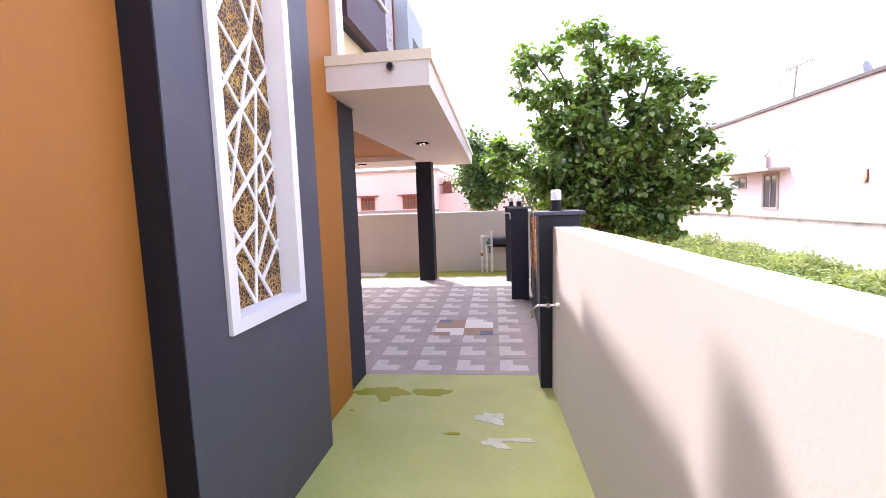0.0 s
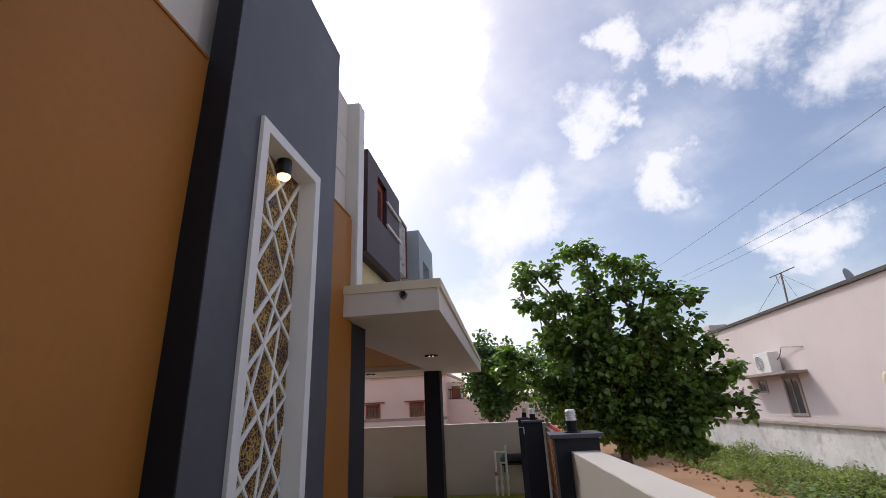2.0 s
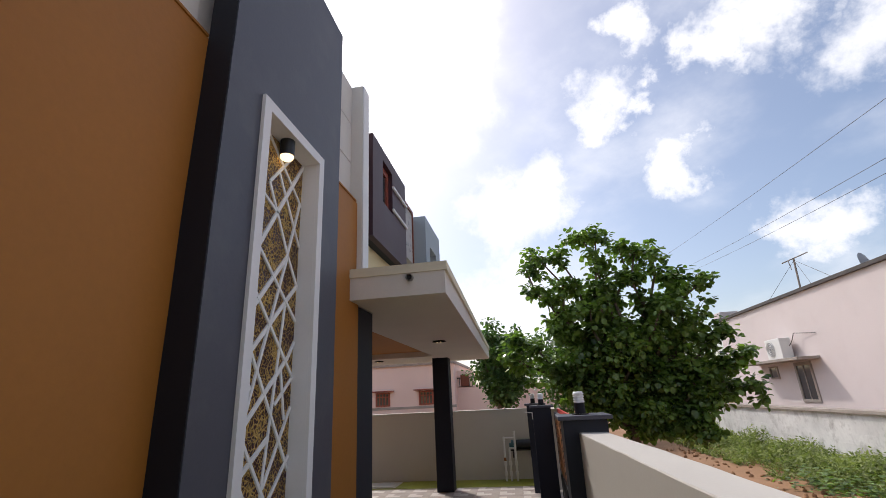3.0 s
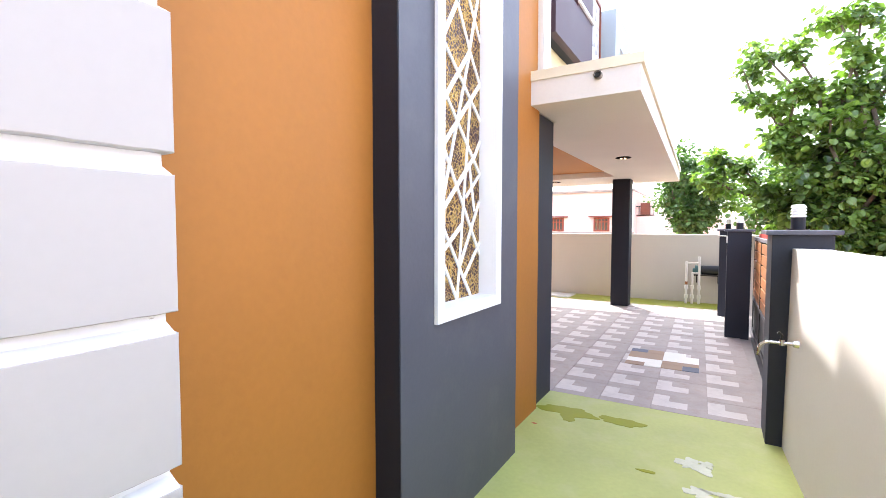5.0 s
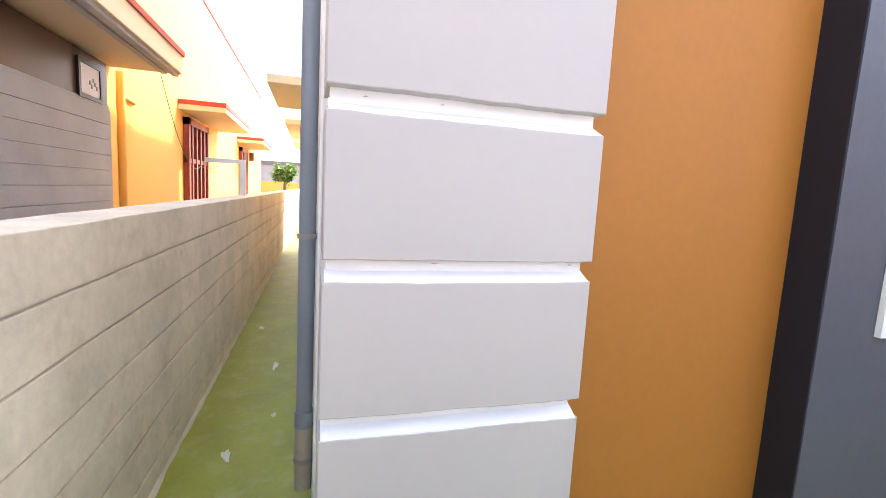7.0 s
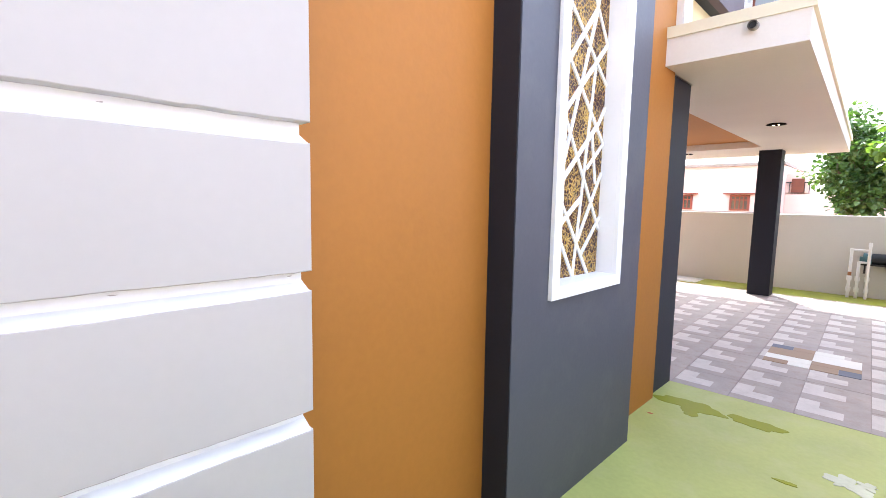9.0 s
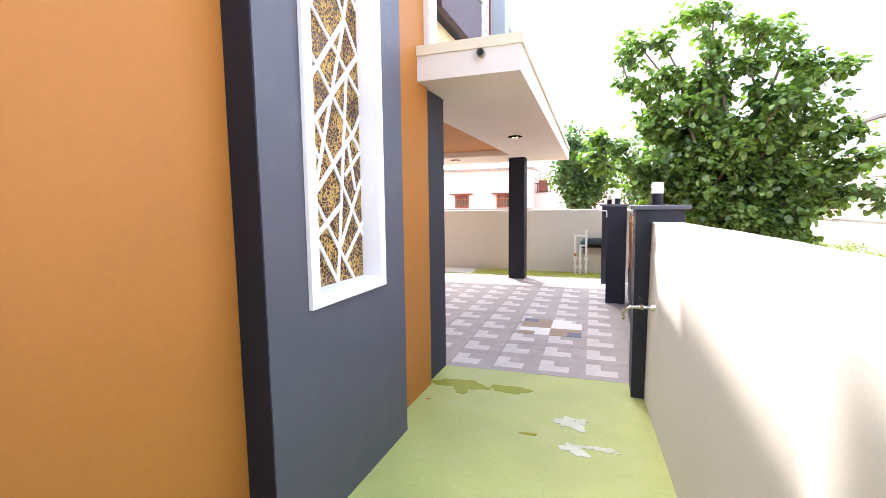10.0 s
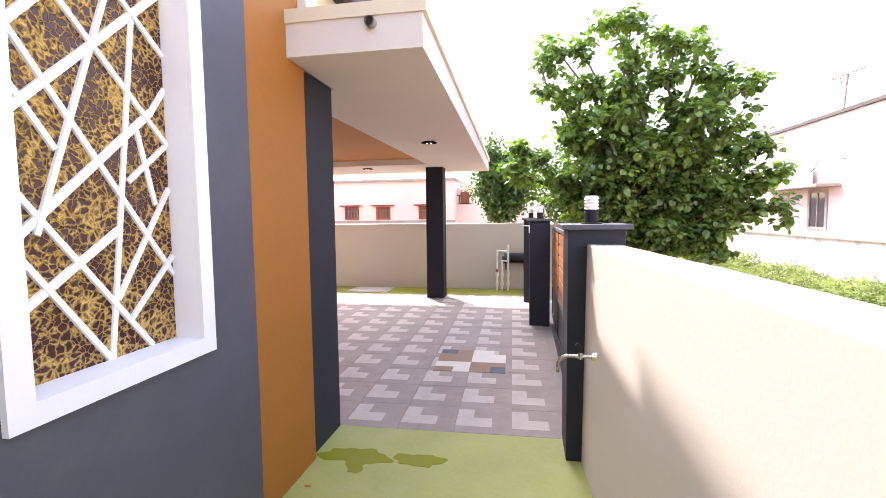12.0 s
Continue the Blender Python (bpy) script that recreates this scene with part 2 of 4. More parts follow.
def leaf_mat(name, c1, c2, gloss=0.36):
    m = bpy.data.materials.new(name)
    m.use_nodes = True
    nt = m.node_tree
    p = nt.nodes["Principled BSDF"]
    geo = nt.nodes.new("ShaderNodeNewGeometry")
    mx = nt.nodes.new("ShaderNodeMixRGB")
    mx.inputs[1].default_value, mx.inputs[2].default_value = (*c1, 1), (*c2, 1)
    co = nt.nodes.new("ShaderNodeTexCoord")
    clump = nt.nodes.new("ShaderNodeTexNoise")
    clump.inputs["Scale"].default_value, clump.inputs["Detail"].default_value = 2.4, 3
    nt.links.new(co.outputs["Object"], clump.inputs["Vector"])
    cr = nt.nodes.new("ShaderNodeMapRange")
    cr.inputs["From Min"].default_value, cr.inputs["From Max"].default_value = 0.36, 0.64
    nt.links.new(clump.outputs["Fac"], cr.inputs["Value"])
    both = nt.nodes.new("ShaderNodeMath")
    both.operation = "MULTIPLY_ADD"
    both.inputs[1].default_value = 0.5
    half = nt.nodes.new("ShaderNodeMath")
    half.operation = "MULTIPLY"
    half.inputs[1].default_value = 0.5
    nt.links.new(cr.outputs[0], half.inputs[0])
    nt.links.new(geo.outputs["Random Per Island"], both.inputs[0])
    nt.links.new(half.outputs[0], both.inputs[2])
    nt.links.new(both.outputs[0], mx.inputs[0])
    nt.links.new(mx.outputs[0], p.inputs["Base Color"])
    p.inputs["Roughness"].default_value = gloss
    tr = nt.nodes.new("ShaderNodeBsdfTranslucent")
    br = nt.nodes.new("ShaderNodeVectorMath")
    br.operation = "MULTIPLY"
    br.inputs[1].default_value = (1.6, 2.0, 0.7)
    nt.links.new(mx.outputs[0], br.inputs[0])
    nt.links.new(br.outputs[0], tr.inputs["Color"])
    ms = nt.nodes.new("ShaderNodeMixShader")
    ms.inputs[0].default_value = 0.3
    nt.links.new(p.outputs[0], ms.inputs[1])
    nt.links.new(tr.outputs[0], ms.inputs[2])
    nt.links.new(ms.outputs[0], nt.nodes["Material Output"].inputs[0])
    return m


# LEAF's wide tone range also puts lit and shaded foliage into its colour.
LEAF = leaf_mat("broad_leaf", (0.010, 0.036, 0.008), (0.25, 0.36, 0.09), 0.3)
LEAF2 = leaf_mat("small_leaf", (0.022, 0.06, 0.016), (0.12, 0.20, 0.06))
WEED = leaf_mat("weed_leaf", (0.09, 0.12, 0.035), (0.36, 0.38, 0.16), 0.65)


def crackle():
    """Embossed panel: wine-brown ground with raised gold wrinkles."""
    m = bpy.data.materials.new("gold_crackle_panel")
    m.use_nodes = True
    nt = m.node_tree
    p = nt.nodes["Principled BSDF"]
    co = nt.nodes.new("ShaderNodeTexCoord")
    wob = nt.nodes.new("ShaderNodeTexNoise")
    wob.inputs["Scale"].default_value, wob.inputs["Detail"].default_value = 26, 3
    ad = nt.nodes.new("ShaderNodeVectorMath")
    ad.operation = "MULTIPLY_ADD"
    ad.inputs[1].default_value = (0.045, 0.045, 0.045)
    nt.links.new(co.outputs["Object"], wob.inputs["Vector"])
    nt.links.new(wob.outputs["Color"], ad.inputs[0])
    nt.links.new(co.outputs["Object"], ad.inputs[2])
    v = nt.nodes.new("ShaderNodeTexVoronoi")
    v.feature = "DISTANCE_TO_EDGE"
    v.inputs["Scale"].default_value = 46
    nt.links.new(ad.outputs[0], v.inputs["Vector"])
    wide = nt.nodes.new("ShaderNodeTexNoise")
    wide.inputs["Scale"].default_value, wide.inputs["Detail"].default_value = 9, 3
    nt.links.new(co.outputs["Object"], wide.inputs["Vector"])
    wr = nt.nodes.new("ShaderNodeMapRange")
    wr.inputs["From Min"].default_value, wr.inputs["From Max"].default_value = 0.35, 0.68
    wr.inputs["To Min"].default_value, wr.inputs["To Max"].default_value = 0.09, 0.30
    nt.links.new(wide.outputs["Fac"], wr.inputs["Value"])
    lt = nt.nodes.new("ShaderNodeMapRange")
    lt.inputs["To Min"].default_value, lt.inputs["To Max"].default_value = 1, 0
    nt.links.new(v.outputs["Distance"], lt.inputs["Value"])
    nt.links.new(wr.outputs[0], lt.inputs["From Max"])
    mx = nt.nodes.new("ShaderNodeMixRGB")
    mx.inputs[1].default_value, mx.inputs[2].default_value = (0.055, 0.012, 0.013, 1), (0.74, 0.47, 0.11, 1)
    nt.links.new(lt.outputs[0], mx.inputs[0])
    nt.links.new(mx.outputs[0], p.inputs["Base Color"])
    p.inputs["Roughness"].default_value = 0.34
    b = nt.nodes.new("ShaderNodeBump")
    b.inputs["Strength"].default_value, b.inputs["Distance"].default_value = 1.0, 0.008
    nt.links.new(lt.outputs[0], b.inputs["Height"])
    nt.links.new(b.outputs[0], p.inputs["Normal"])
    return m


CRACKLE = crackle()


def glow(name, color, strength):
    m = bpy.data.materials.new(name)
    m.use_nodes = True
    p = m.node_tree.nodes["Principled BSDF"]
    p.inputs["Base Color"].default_value = (*color, 1)
    p.inputs["Emission Color"].default_value = (*color, 1)
    p.inputs["Emission Strength"].default_value = strength
    return m


BULB = glow("warm_bulb", (1.0, 0.72, 0.38), 2.2)


def pane_mat():
    m = bpy.data.materials.new("dark_window_glass")
    m.use_nodes = True
    p = m.node_tree.nodes["Principled BSDF"]
    p.inputs["Base Color"].default_value = (0.05, 0.06, 0.065, 1)
    p.inputs["Roughness"].default_value = 0.06
    p.inputs["Specular IOR Level"].default_value = 0.7
    return m


GLASS = pane_mat()


# ---- building helpers ----
def add_box(bm, x0, x1, y0, y1, z0, z1, bevel=0.0):
    got = bmesh.ops.create_cube(bm, size=1)
    for v in got["verts"]:
        v.co = Vector(((x0 + x1) / 2 + v.co.x * (x1 - x0), (y0 + y1) / 2 + v.co.y * (y1 - y0), (z0 + z1) / 2 + v.co.z * (z1 - z0)))
    if bevel:
        edges = list({e for v in got["verts"] for e in v.link_edges})
        bmesh.ops.bevel(bm, geom=edges, offset=bevel, segments=2, affect="EDGES", profile=0.6)


def boxes(*rows, bevel=0.0):
    bm = bmesh.new()
    for r in rows:
        add_box(bm, *r, bevel=bevel)
    return bm


def add_tube(bm, a, b, r0, r1=None, sides=14, caps=True):
    a, b = Vector(a), Vector(b)
    r1 = r0 if r1 is None else r1
    m = Matrix.Translation((a + b) / 2) @ (b - a).to_track_quat("Z", "Y").to_matrix().to_4x4()
    bmesh.ops.create_cone(bm, cap_ends=caps, segments=sides, radius1=r0, radius2=r1, depth=(b - a).length, matrix=m)


def tube(*rows, sides=14):
    bm = bmesh.new()
    for r in rows:
        add_tube(bm, *r, sides=sides)
    return bm


def strand(line, r, sides=6):
    """One unbroken round strand along a line of points."""
    bm = bmesh.new()
    rings = []
    for i, p in enumerate(line):
        q = (line[min(i + 1, len(line) - 1)] - line[max(i - 1, 0)]).to_track_quat("Z", "Y").to_matrix()
        rings.append([bm.verts.new(p + q @ Vector((r * math.cos(2 * math.pi * k / sides), r * math.sin(2 * math.pi * k / sides), 0))) for k in range(sides)])
    for a, b in zip(rings, rings[1:]):
        for k in range(sides):
            bm.faces.new((a[k], a[(k + 1) % sides], b[(k + 1) % sides], b[k]))
    bm.faces.new(rings[0][::-1]), bm.faces.new(rings[-1])
    return bm


def prism(outline, z0, z1):
    """A solid from an outline in x and y."""
    bm = bmesh.new()
    low = [bm.verts.new((x, y, z0)) for x, y in outline]
    top = [bm.verts.new((x, y, z1)) for x, y in outline]
    bm.faces.new(top), bm.faces.new(low[::-1])
    n = len(outline)
    for i in range(n):
        bm.faces.new((low[i], low[(i + 1) % n], top[(i + 1) % n], top[i]))
    bmesh.ops.recalc_face_normals(bm, faces=bm.faces)
    return bm


def ring_plate(a0, a1, b0, b1, ia0, ia1, ib0, ib1, x0, x1):
    """A plate in the y-z plane between x0 and x1, with a rectangular opening."""
    return boxes((x0, x1, a0, ia0, b0, b1), (x0, x1, ia1, a1, b0, b1), (x0, x1, ia0, ia1, b0, ib0), (x0, x1, ia0, ia1, ib1, b1))


def smooth(bm, angle=40):
    for f in bm.faces:
        f.smooth = True
    for e in bm.edges:
        e.smooth = len(e.link_faces) == 2 and e.calc_face_angle(0) < radians(angle)


def waver(bm, y_edge, amount=0.004, cuts=28, z0=0.0, z1=4.3, seed=0.0, span=0.02):
    """Let an upright edge near y_edge waver like hand-finished plaster."""
    for i in range(1, cuts):
        bmesh.ops.bisect_plane(bm, geom=bm.verts[:] + bm.edges[:] + bm.faces[:], plane_co=(0, 0, z0 + (z1 - z0) * i / cuts), plane_no=(0, 0, 1))
    for v in bm.verts:
        if abs(v.co.y - y_edge) < span:
            v.co.y += amount * (noise.noise(Vector((0, seed, v.co.z * 2.3))) + 0.5 * noise.noise(Vector((0, seed, v.co.z * 7.0))))
    return bm


def part(name, bm, material, parent=None, label="", soft=False):
    if soft:
        smooth(bm)
    me = bpy.data.meshes.new(name)
    bm.to_mesh(me)
    bm.free()
    me.materials.append(material)
    ob = new(name, me)
    if parent:
        ob.parent = parent
    if label:
        ob["label"] = label
    return ob


def thing(name, label, category, group="", kind=""):
    return tagged(new(name), label, category, group, kind)


def solid(name, bm, material, label, category, kind="structure", group="", soft=False):
    return tagged(part(name, bm, material, soft=soft), label, category, group, kind)


def blob(cx, cy, rx, ry, n, rough, seed, z0, z1):
    """An uneven flat patch."""
    rnd = random.Random(seed)
    ph = [rnd.uniform(0, 6.28) for _ in range(4)]
    pts = []
    for i in range(n):
        a = 2 * math.pi * i / n
        k = 1 + rough * (0.5 * math.sin(2 * a + ph[0]) + 0.35 * math.sin(3 * a + ph[1]) + 0.3 * math.sin(5 * a + ph[2]) + 0.25 * math.sin(9 * a + ph[3]))
        pts.append((cx + rx * k * math.cos(a), cy + ry * k * math.sin(a)))
    return prism(pts, z0, z1)


# ---- ground and floors ----
def ground():
    bm = bmesh.new()
    def h(x, y):
        d = 0.05 * noise.noise(Vector((x * 0.4, y * 0.4, 0))) + 0.03 * noise.noise(Vector((x * 1.7, y * 1.7, 3)))
        return -0.32 + d
    bmesh.ops.create_grid(bm, x_segments=90, y_segments=110, size=1)
    for v in bm.verts:
        x, y = 10 + v.co.x * 14, 8 + v.co.y * 22
        far = max(abs(v.co.x), abs(v.co.y))
        if far > 0.999:
            x, y = x + math.copysign(1, v.co.x) * (900 if abs(v.co.x) > 0.999 else 0), y + math.copysign(1, v.co.y) * (900 if abs(v.co.y) > 0.999 else 0)
            v.co = Vector((x, y, -0.35))
        else:
            v.co = Vector((x, y, h(x, y)))
    return bm


solid("ground", ground(), DIRT, "reddish bare earth ground of the lane and plots", "ground", soft=True)
solid("floor", prism([(0.0, -4.64), (1.95, -4.64), (1.7, -0.2), (1.7, 0.058), (0.0, 0.006)], -0.3, 0.0), GREEN,
      "green painted cement floor of the side passage", "floor")
solid("floor_rear", boxes((-40.0, 0.0, -4.64, -3.93, -0.3, 0.0)), GREEN_R, "scuffed green cement floor of the rear passage, shade partly in its colour", "floor")
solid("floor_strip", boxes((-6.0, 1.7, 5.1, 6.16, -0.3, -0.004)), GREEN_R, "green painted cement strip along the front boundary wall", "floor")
paving = thing("paving", "taupe and pale patterned square parking tiles", "paving", kind="structure")
part("bedding", boxes((-6.0, 1.9, 0.06, 5.1, -0.3, -0.008)), GROUT, paving)

# ---- own house ----
TOP = 4.39
solid("wall_east", boxes((-7.0, 0.042, -3.89, -0.44, 0, 3.2)), ORANGE, "smooth orange painted house wall", "wall")
cream_band = thing("upper_wall_east", "pale grey grooved upper wall panels above the orange wall", "wall", kind="structure")
part("core", boxes((-7.0, -0.045, -3.89, -0.25, 3.2, TOP + 0.05)), PLASTER, cream_band)
for y0, y1 in ((-3.32, -2.42), (-1.15, -0.49)):
    for i in range(3):
        z0 = 3.214 + i * 0.39
        part("panel", boxes((-0.05, -0.022, y0, y1, z0, z0 + 0.382), bevel=0.005), PLASTER, cream_band)
solid("trim", boxes((-0.04, 0.05, -3.32, -2.417, 3.201, 3.214), (-0.04, 0.05, -1.16, -0.53, 3.201, 3.214)), ORANGE, "thin orange ledge on top of the orange wall", "trim")
solid("corner_pilaster", boxes((-0.5, 0.014, -0.4395, 0.0, 0, 2.334), bevel=0.004), POST, "charcoal painted corner pilaster of the house", "pilaster")
solid("wall_north", boxes((-7.0, -0.5, -0.44, -0.2, 0, 2.33)), ORANGE, "orange front wall of the house under the porch", "wall")

pier = thing("grooved_pier", "pale grey pier with deep horizontal white grooves", "pier", kind="structure")
part("core", boxes((-0.5, 0.222, -3.922, -3.325, 0, TOP)), WHITE, pier, "white painted groove bottoms")
def pier_panel(z0, z1):
    bm = boxes((0.1, 0.256, -3.931, -3.315, z0, z1))
    for i in range(1, 40):
        bmesh.ops.bisect_plane(bm, geom=bm.verts[:] + bm.edges[:] + bm.faces[:], plane_co=(0, -3.931 + 0.616 * i / 40, 0), plane_no=(0, 1, 0))
    rim = [e for e in bm.edges if len(e.link_faces) == 2 and e.calc_face_angle(0) > 1 and all(v.co.x > 0.254 for v in e.verts)]
    bmesh.ops.bevel(bm, geom=rim, offset=0.0025, segments=1, affect="EDGES")
    for v in bm.verts:
        if v.co.x > 0.245:
            v.co.z += 0.003 * noise.noise(Vector((v.co.y * 6, z0 * 3, v.co.z))) + 0.0016 * noise.noise(Vector((v.co.y * 31, z0 * 7, v.co.z)))
        v.co.y += 0.002 * noise.noise(Vector((0, v.co.z * 9, v.co.y * 3)))
    return bm
z = 1.203 - 3 * 0.3385
rnd = random.Random(8)
while z < TOP:
    lo = 0.0 if z - 0.3385 < -0.2 and z < 0.2 else z - 0.2925
    part("panel", pier_panel(max(lo, 0.0), min(z, TOP)), PIER, pier)
    bm = boxes((0.2, 0.2545, -3.926, -3.321, z - 0.02, z + 0.03))
    for v in bm.verts:
        if v.co.x > 0.245 and v.co.z > z:
            v.co.z = z + 0.0015
    part("groove_ledge", bm, WHITE, pier, "white painted slope of the groove")
    for _ in range(2):
        yy = rnd.uniform(-3.9, -3.35)
        part("chip", blob(0, 0, rnd.uniform(0.003, 0.008), 0.0012, 12, 0.5, rnd.randint(0, 999), 0, 0.0015), PIER, pier).matrix_world = Matrix.Translation((0.2225, yy, z + rnd.choice((0.035, 0.044)))) @ Matrix(((0, 0, 1, 0), (1, 0, 0, 0), (0, 1, 0, 0), (0, 0, 0, 1)))
    z += 0.3385

# the slate-blue box with its lit niche
fbox = thing("feature_box", "slate blue plastered wall box with tall white framed niche", "wall feature", kind="structure")
Y0, Y1, Z0, Z1 = -2.095, -1.538, 1.058, 3.0
part("body", waver(waver(ring_plate(-2.412, -1.193, 0, 4.31, Y0 - 0.014, Y1 + 0.014, Z0 - 0.014, Z1 + 0.014, 0.042, 0.172), -2.412, 0.006), -1.193, 0.005, 2, seed=4.0), NAVY, fbox)
part("side_face", waver(boxes((0.042, 0.169, -2.418, -2.4135, 0, 4.306)), -2.415, 0.006), CHAR, fbox, "charcoal skin on the near side of the box")
for ob in fbox.children:
    for v in ob.data.vertices:
        if v.co.y < -2.39:
            v.co.y += 0.012 * max(0.0, 1 - v.co.z / 2.0) + 0.012 * max(0.0, v.co.z - 2.4)
bm = ring_plate(-2.156, -1.476, 1.0, 3.06, Y0, Y1, Z0, Z1, 0.173, 0.192)
part("niche_frame", bm, WHITE, fbox, "white raised frame round the niche")
bm = boxes((0.06, 0.1725, Y0 - 0.012, Y0, Z0, Z1), (0.06, 0.1725, Y1, Y1 + 0.012, Z0, Z1), (0.06, 0.1725, Y0, Y1, Z0 - 0.012, Z0), (0.06, 0.1725, Y0, Y1, Z1, Z1 + 0.012))
part("niche_lining", bm, WHITE, fbox, "white painted niche reveal")
screen = thing("decorative_panel", "white criss-cross lattice over gold and maroon crackled panel", "wall panel")
part("backing", boxes((0.04, 0.08, Y0, Y1, Z0, Z1)), CRACKLE, screen, "gold crackle on dark maroon")
WIDE_BARS = [(-2.028, 1.747, -1.568, 2.206), (-2.026, 1.44, -1.60, 1.83), (-2.024, 1.257, -1.739, 1.451), (-1.942, 2.048, -1.662, 2.375), (-1.912, 2.403, -1.545, 2.984)]
FINE_BARS = [(-2.024, 1.952, -1.548, 1.295), (-1.915, 2.09, -1.552, 1.742), (-1.668, 2.365, -1.985, 1.44), (-1.933, 2.335, -1.553, 2.04), (-1.657, 2.102, -1.793, 1.058),
             (-1.661, 1.761, -1.602, 1.525), (-1.703, 1.595, -1.553, 1.721), (-1.542, 1.582, -1.763, 1.234), (-2.028, 1.816, -1.922, 1.665), (-2.027, 1.549, -1.645, 1.06),
             (-1.959, 1.288, -1.798, 1.06), (-1.722, 1.164, -1.557, 1.332), (-1.893, 2.724, -1.665, 2.995), (-1.92, 2.985, -1.55, 2.728), (-1.811, 2.829, -1.55, 2.478),
             (-1.893, 2.724, -1.663, 2.378), (-1.663, 2.376, -1.545, 2.23), (-1.99, 2.655, -1.792, 2.579), (-1.56, 2.729, -1.672, 2.369), (-1.602, 1.828, -1.552, 1.9)]
def bar(y0, z0, y1, z1, w=0.024):
    a, b = Vector((0, y0, z0)), Vector((0, y1, z1))
    d = (b - a).normalized()
    n = Vector((0, -d.z, d.y)) * w / 2
    bm = bmesh.new()
    if y0 < -1.9 and abs(d.y) > 0.2:
        a += d * (Y0 + 0.003 - y0) / d.y
    if y1 > -1.59:
        b += d * (Y1 - 0.002 - y1) / d.y
    back = [bm.verts.new(p + Vector((0.078, 0, 0))) for p in (a + n, b + n, b - n, a - n)]
    front = [bm.verts.new(p + Vector((0.0865, 0, 0))) for p in (a + n * 0.86, b + n * 0.86, b - n * 0.86, a - n * 0.86)]
    bm.faces.new(front), bm.faces.new(back[::-1])
    for i in range(4):
        bm.faces.new((back[i], back[(i + 1) % 4], front[(i + 1) % 4], front[i]))
    bmesh.ops.recalc_face_normals(bm, faces=bm.faces)
    return bm
for i, row in enumerate(WIDE_BARS + FINE_BARS):
    ob = part("lattice_bar", bar(*row, w=0.026 if i < len(WIDE_BARS) else 0.0185), LATTICE, screen)
    ob.location.x = 0.0004 * (i % 9)
spot = thing("niche_spotlight", "black cylinder spotlight glowing warm under the niche top", "light fixture")
part("housing", tube(((0.13, -1.82, 2.999), (0.13, -1.82, 2.905), 0.04)), BLACK, spot, soft=True)
bm = bmesh.new()
bmesh.ops.create_uvsphere(bm, u_segments=18, v_segments=10, radius=0.0375, matrix=Matrix.Translation((0.13, -1.82, 2.905)) @ Matrix.Diagonal((1, 1, 0.8, 1)))
part("bulb", bm, BULB, spot, "warm glowing bulb", soft=True)

# porch canopy
canopy = thing("porch_canopy", "pale plastered flat porch canopy with butter yellow top edge", "canopy", kind="structure")
NEAR, FAR = -0.627, 5.95
def edge_x(y, off=0.0):
    return 0.79 + (y - NEAR) / (FAR - NEAR) * -0.21 + off
part("slab", prism([(0.03, NEAR), (edge_x(NEAR), NEAR), (edge_x(FAR), FAR), (-6, FAR), (-6, -0.2), (0.03, -0.2)], 2.44, 2.505), PLASTER, canopy)
part("edge_soffit", prism([(0.03, NEAR), (edge_x(NEAR), NEAR), (edge_x(FAR), FAR), (-0.33, FAR), (-0.33, 0.0), (0.03, 0.0)], 2.331, 2.44), PLASTER, canopy)
part("far_soffit", boxes((-6, -0.33, 4.5, FAR, 2.331, 2.44)), PLASTER, canopy)
part("top_edge", prism([(0.03, NEAR - 0.012), (edge_x(NEAR, 0.02), NEAR - 0.012), (edge_x(FAR, 0.02), FAR + 0.012), (-6, FAR + 0.012), (-6, -0.2), (0.03, -0.2)], 2.505, 2.575), PALE, canopy, "butter yellow top edge")
solid("ceiling", boxes((-6, -0.33, 0.0, 4.5, 2.425, 2.439)), ORANGE, "tan orange painted porch ceiling panel", "ceiling")
spout = thing("drain_spout", "short black rain spout in the canopy edge", "drain spout")
bm = bmesh.new()
add_tube(bm, (0.525, NEAR + 0.03, 2.468), (0.525, NEAR - 0.05, 2.462), 0.026, sides=16, caps=False)
add_tube(bm, (0.525, NEAR - 0.05, 2.462), (0.525, NEAR + 0.02, 2.466), 0.02, sides=16, caps=False)
part("pipe", bm, PVCOLD, spout, soft=True)
# Solid black plug: the hollow's shade is put into its colour.
part("bore", tube(((0.525, NEAR - 0.005, 2.466), (0.525, NEAR - 0.04, 2.463), 0.02)), BLACK, spout, "black plug for the pipe's shaded hollow")
def downlight(x, y):
    d = thing("downlight", "round recessed downlight in the porch soffit", "light fixture", "porch downlights")
    # No recess is cut; its shade is put into the matte black disc and rim.
    bm = bmesh.new()
    bmesh.ops.create_cone(bm, cap_ends=False, segments=24, radius1=0.096, radius2=0.08, depth=0.012, matrix=Matrix.Translation((x, y, 2.326)))
    part("rim", bm, MATTE, d, "matte black rim", soft=True)
    part("reflector", tube(((x, y, 2.33), (x, y, 2.3185), 0.078), sides=24), MATTE, d, "matte black disc for the shaded recess")
    for dx in (-0.025, 0.022):
        part("bulb", tube(((x + dx, y, 2.32), (x + dx, y, 2.314), 0.010), sides=12), BULB, d, "small warm bulb")
downlight(0.19, 2.29)
downlight(-1.5, 4.9)
solid("porch_pillar", boxes((-0.45, -0.145, 4.955, 5.25, 0, 2.331), bevel=0.006), CHAR, "charcoal painted square porch pillar", "pillar")

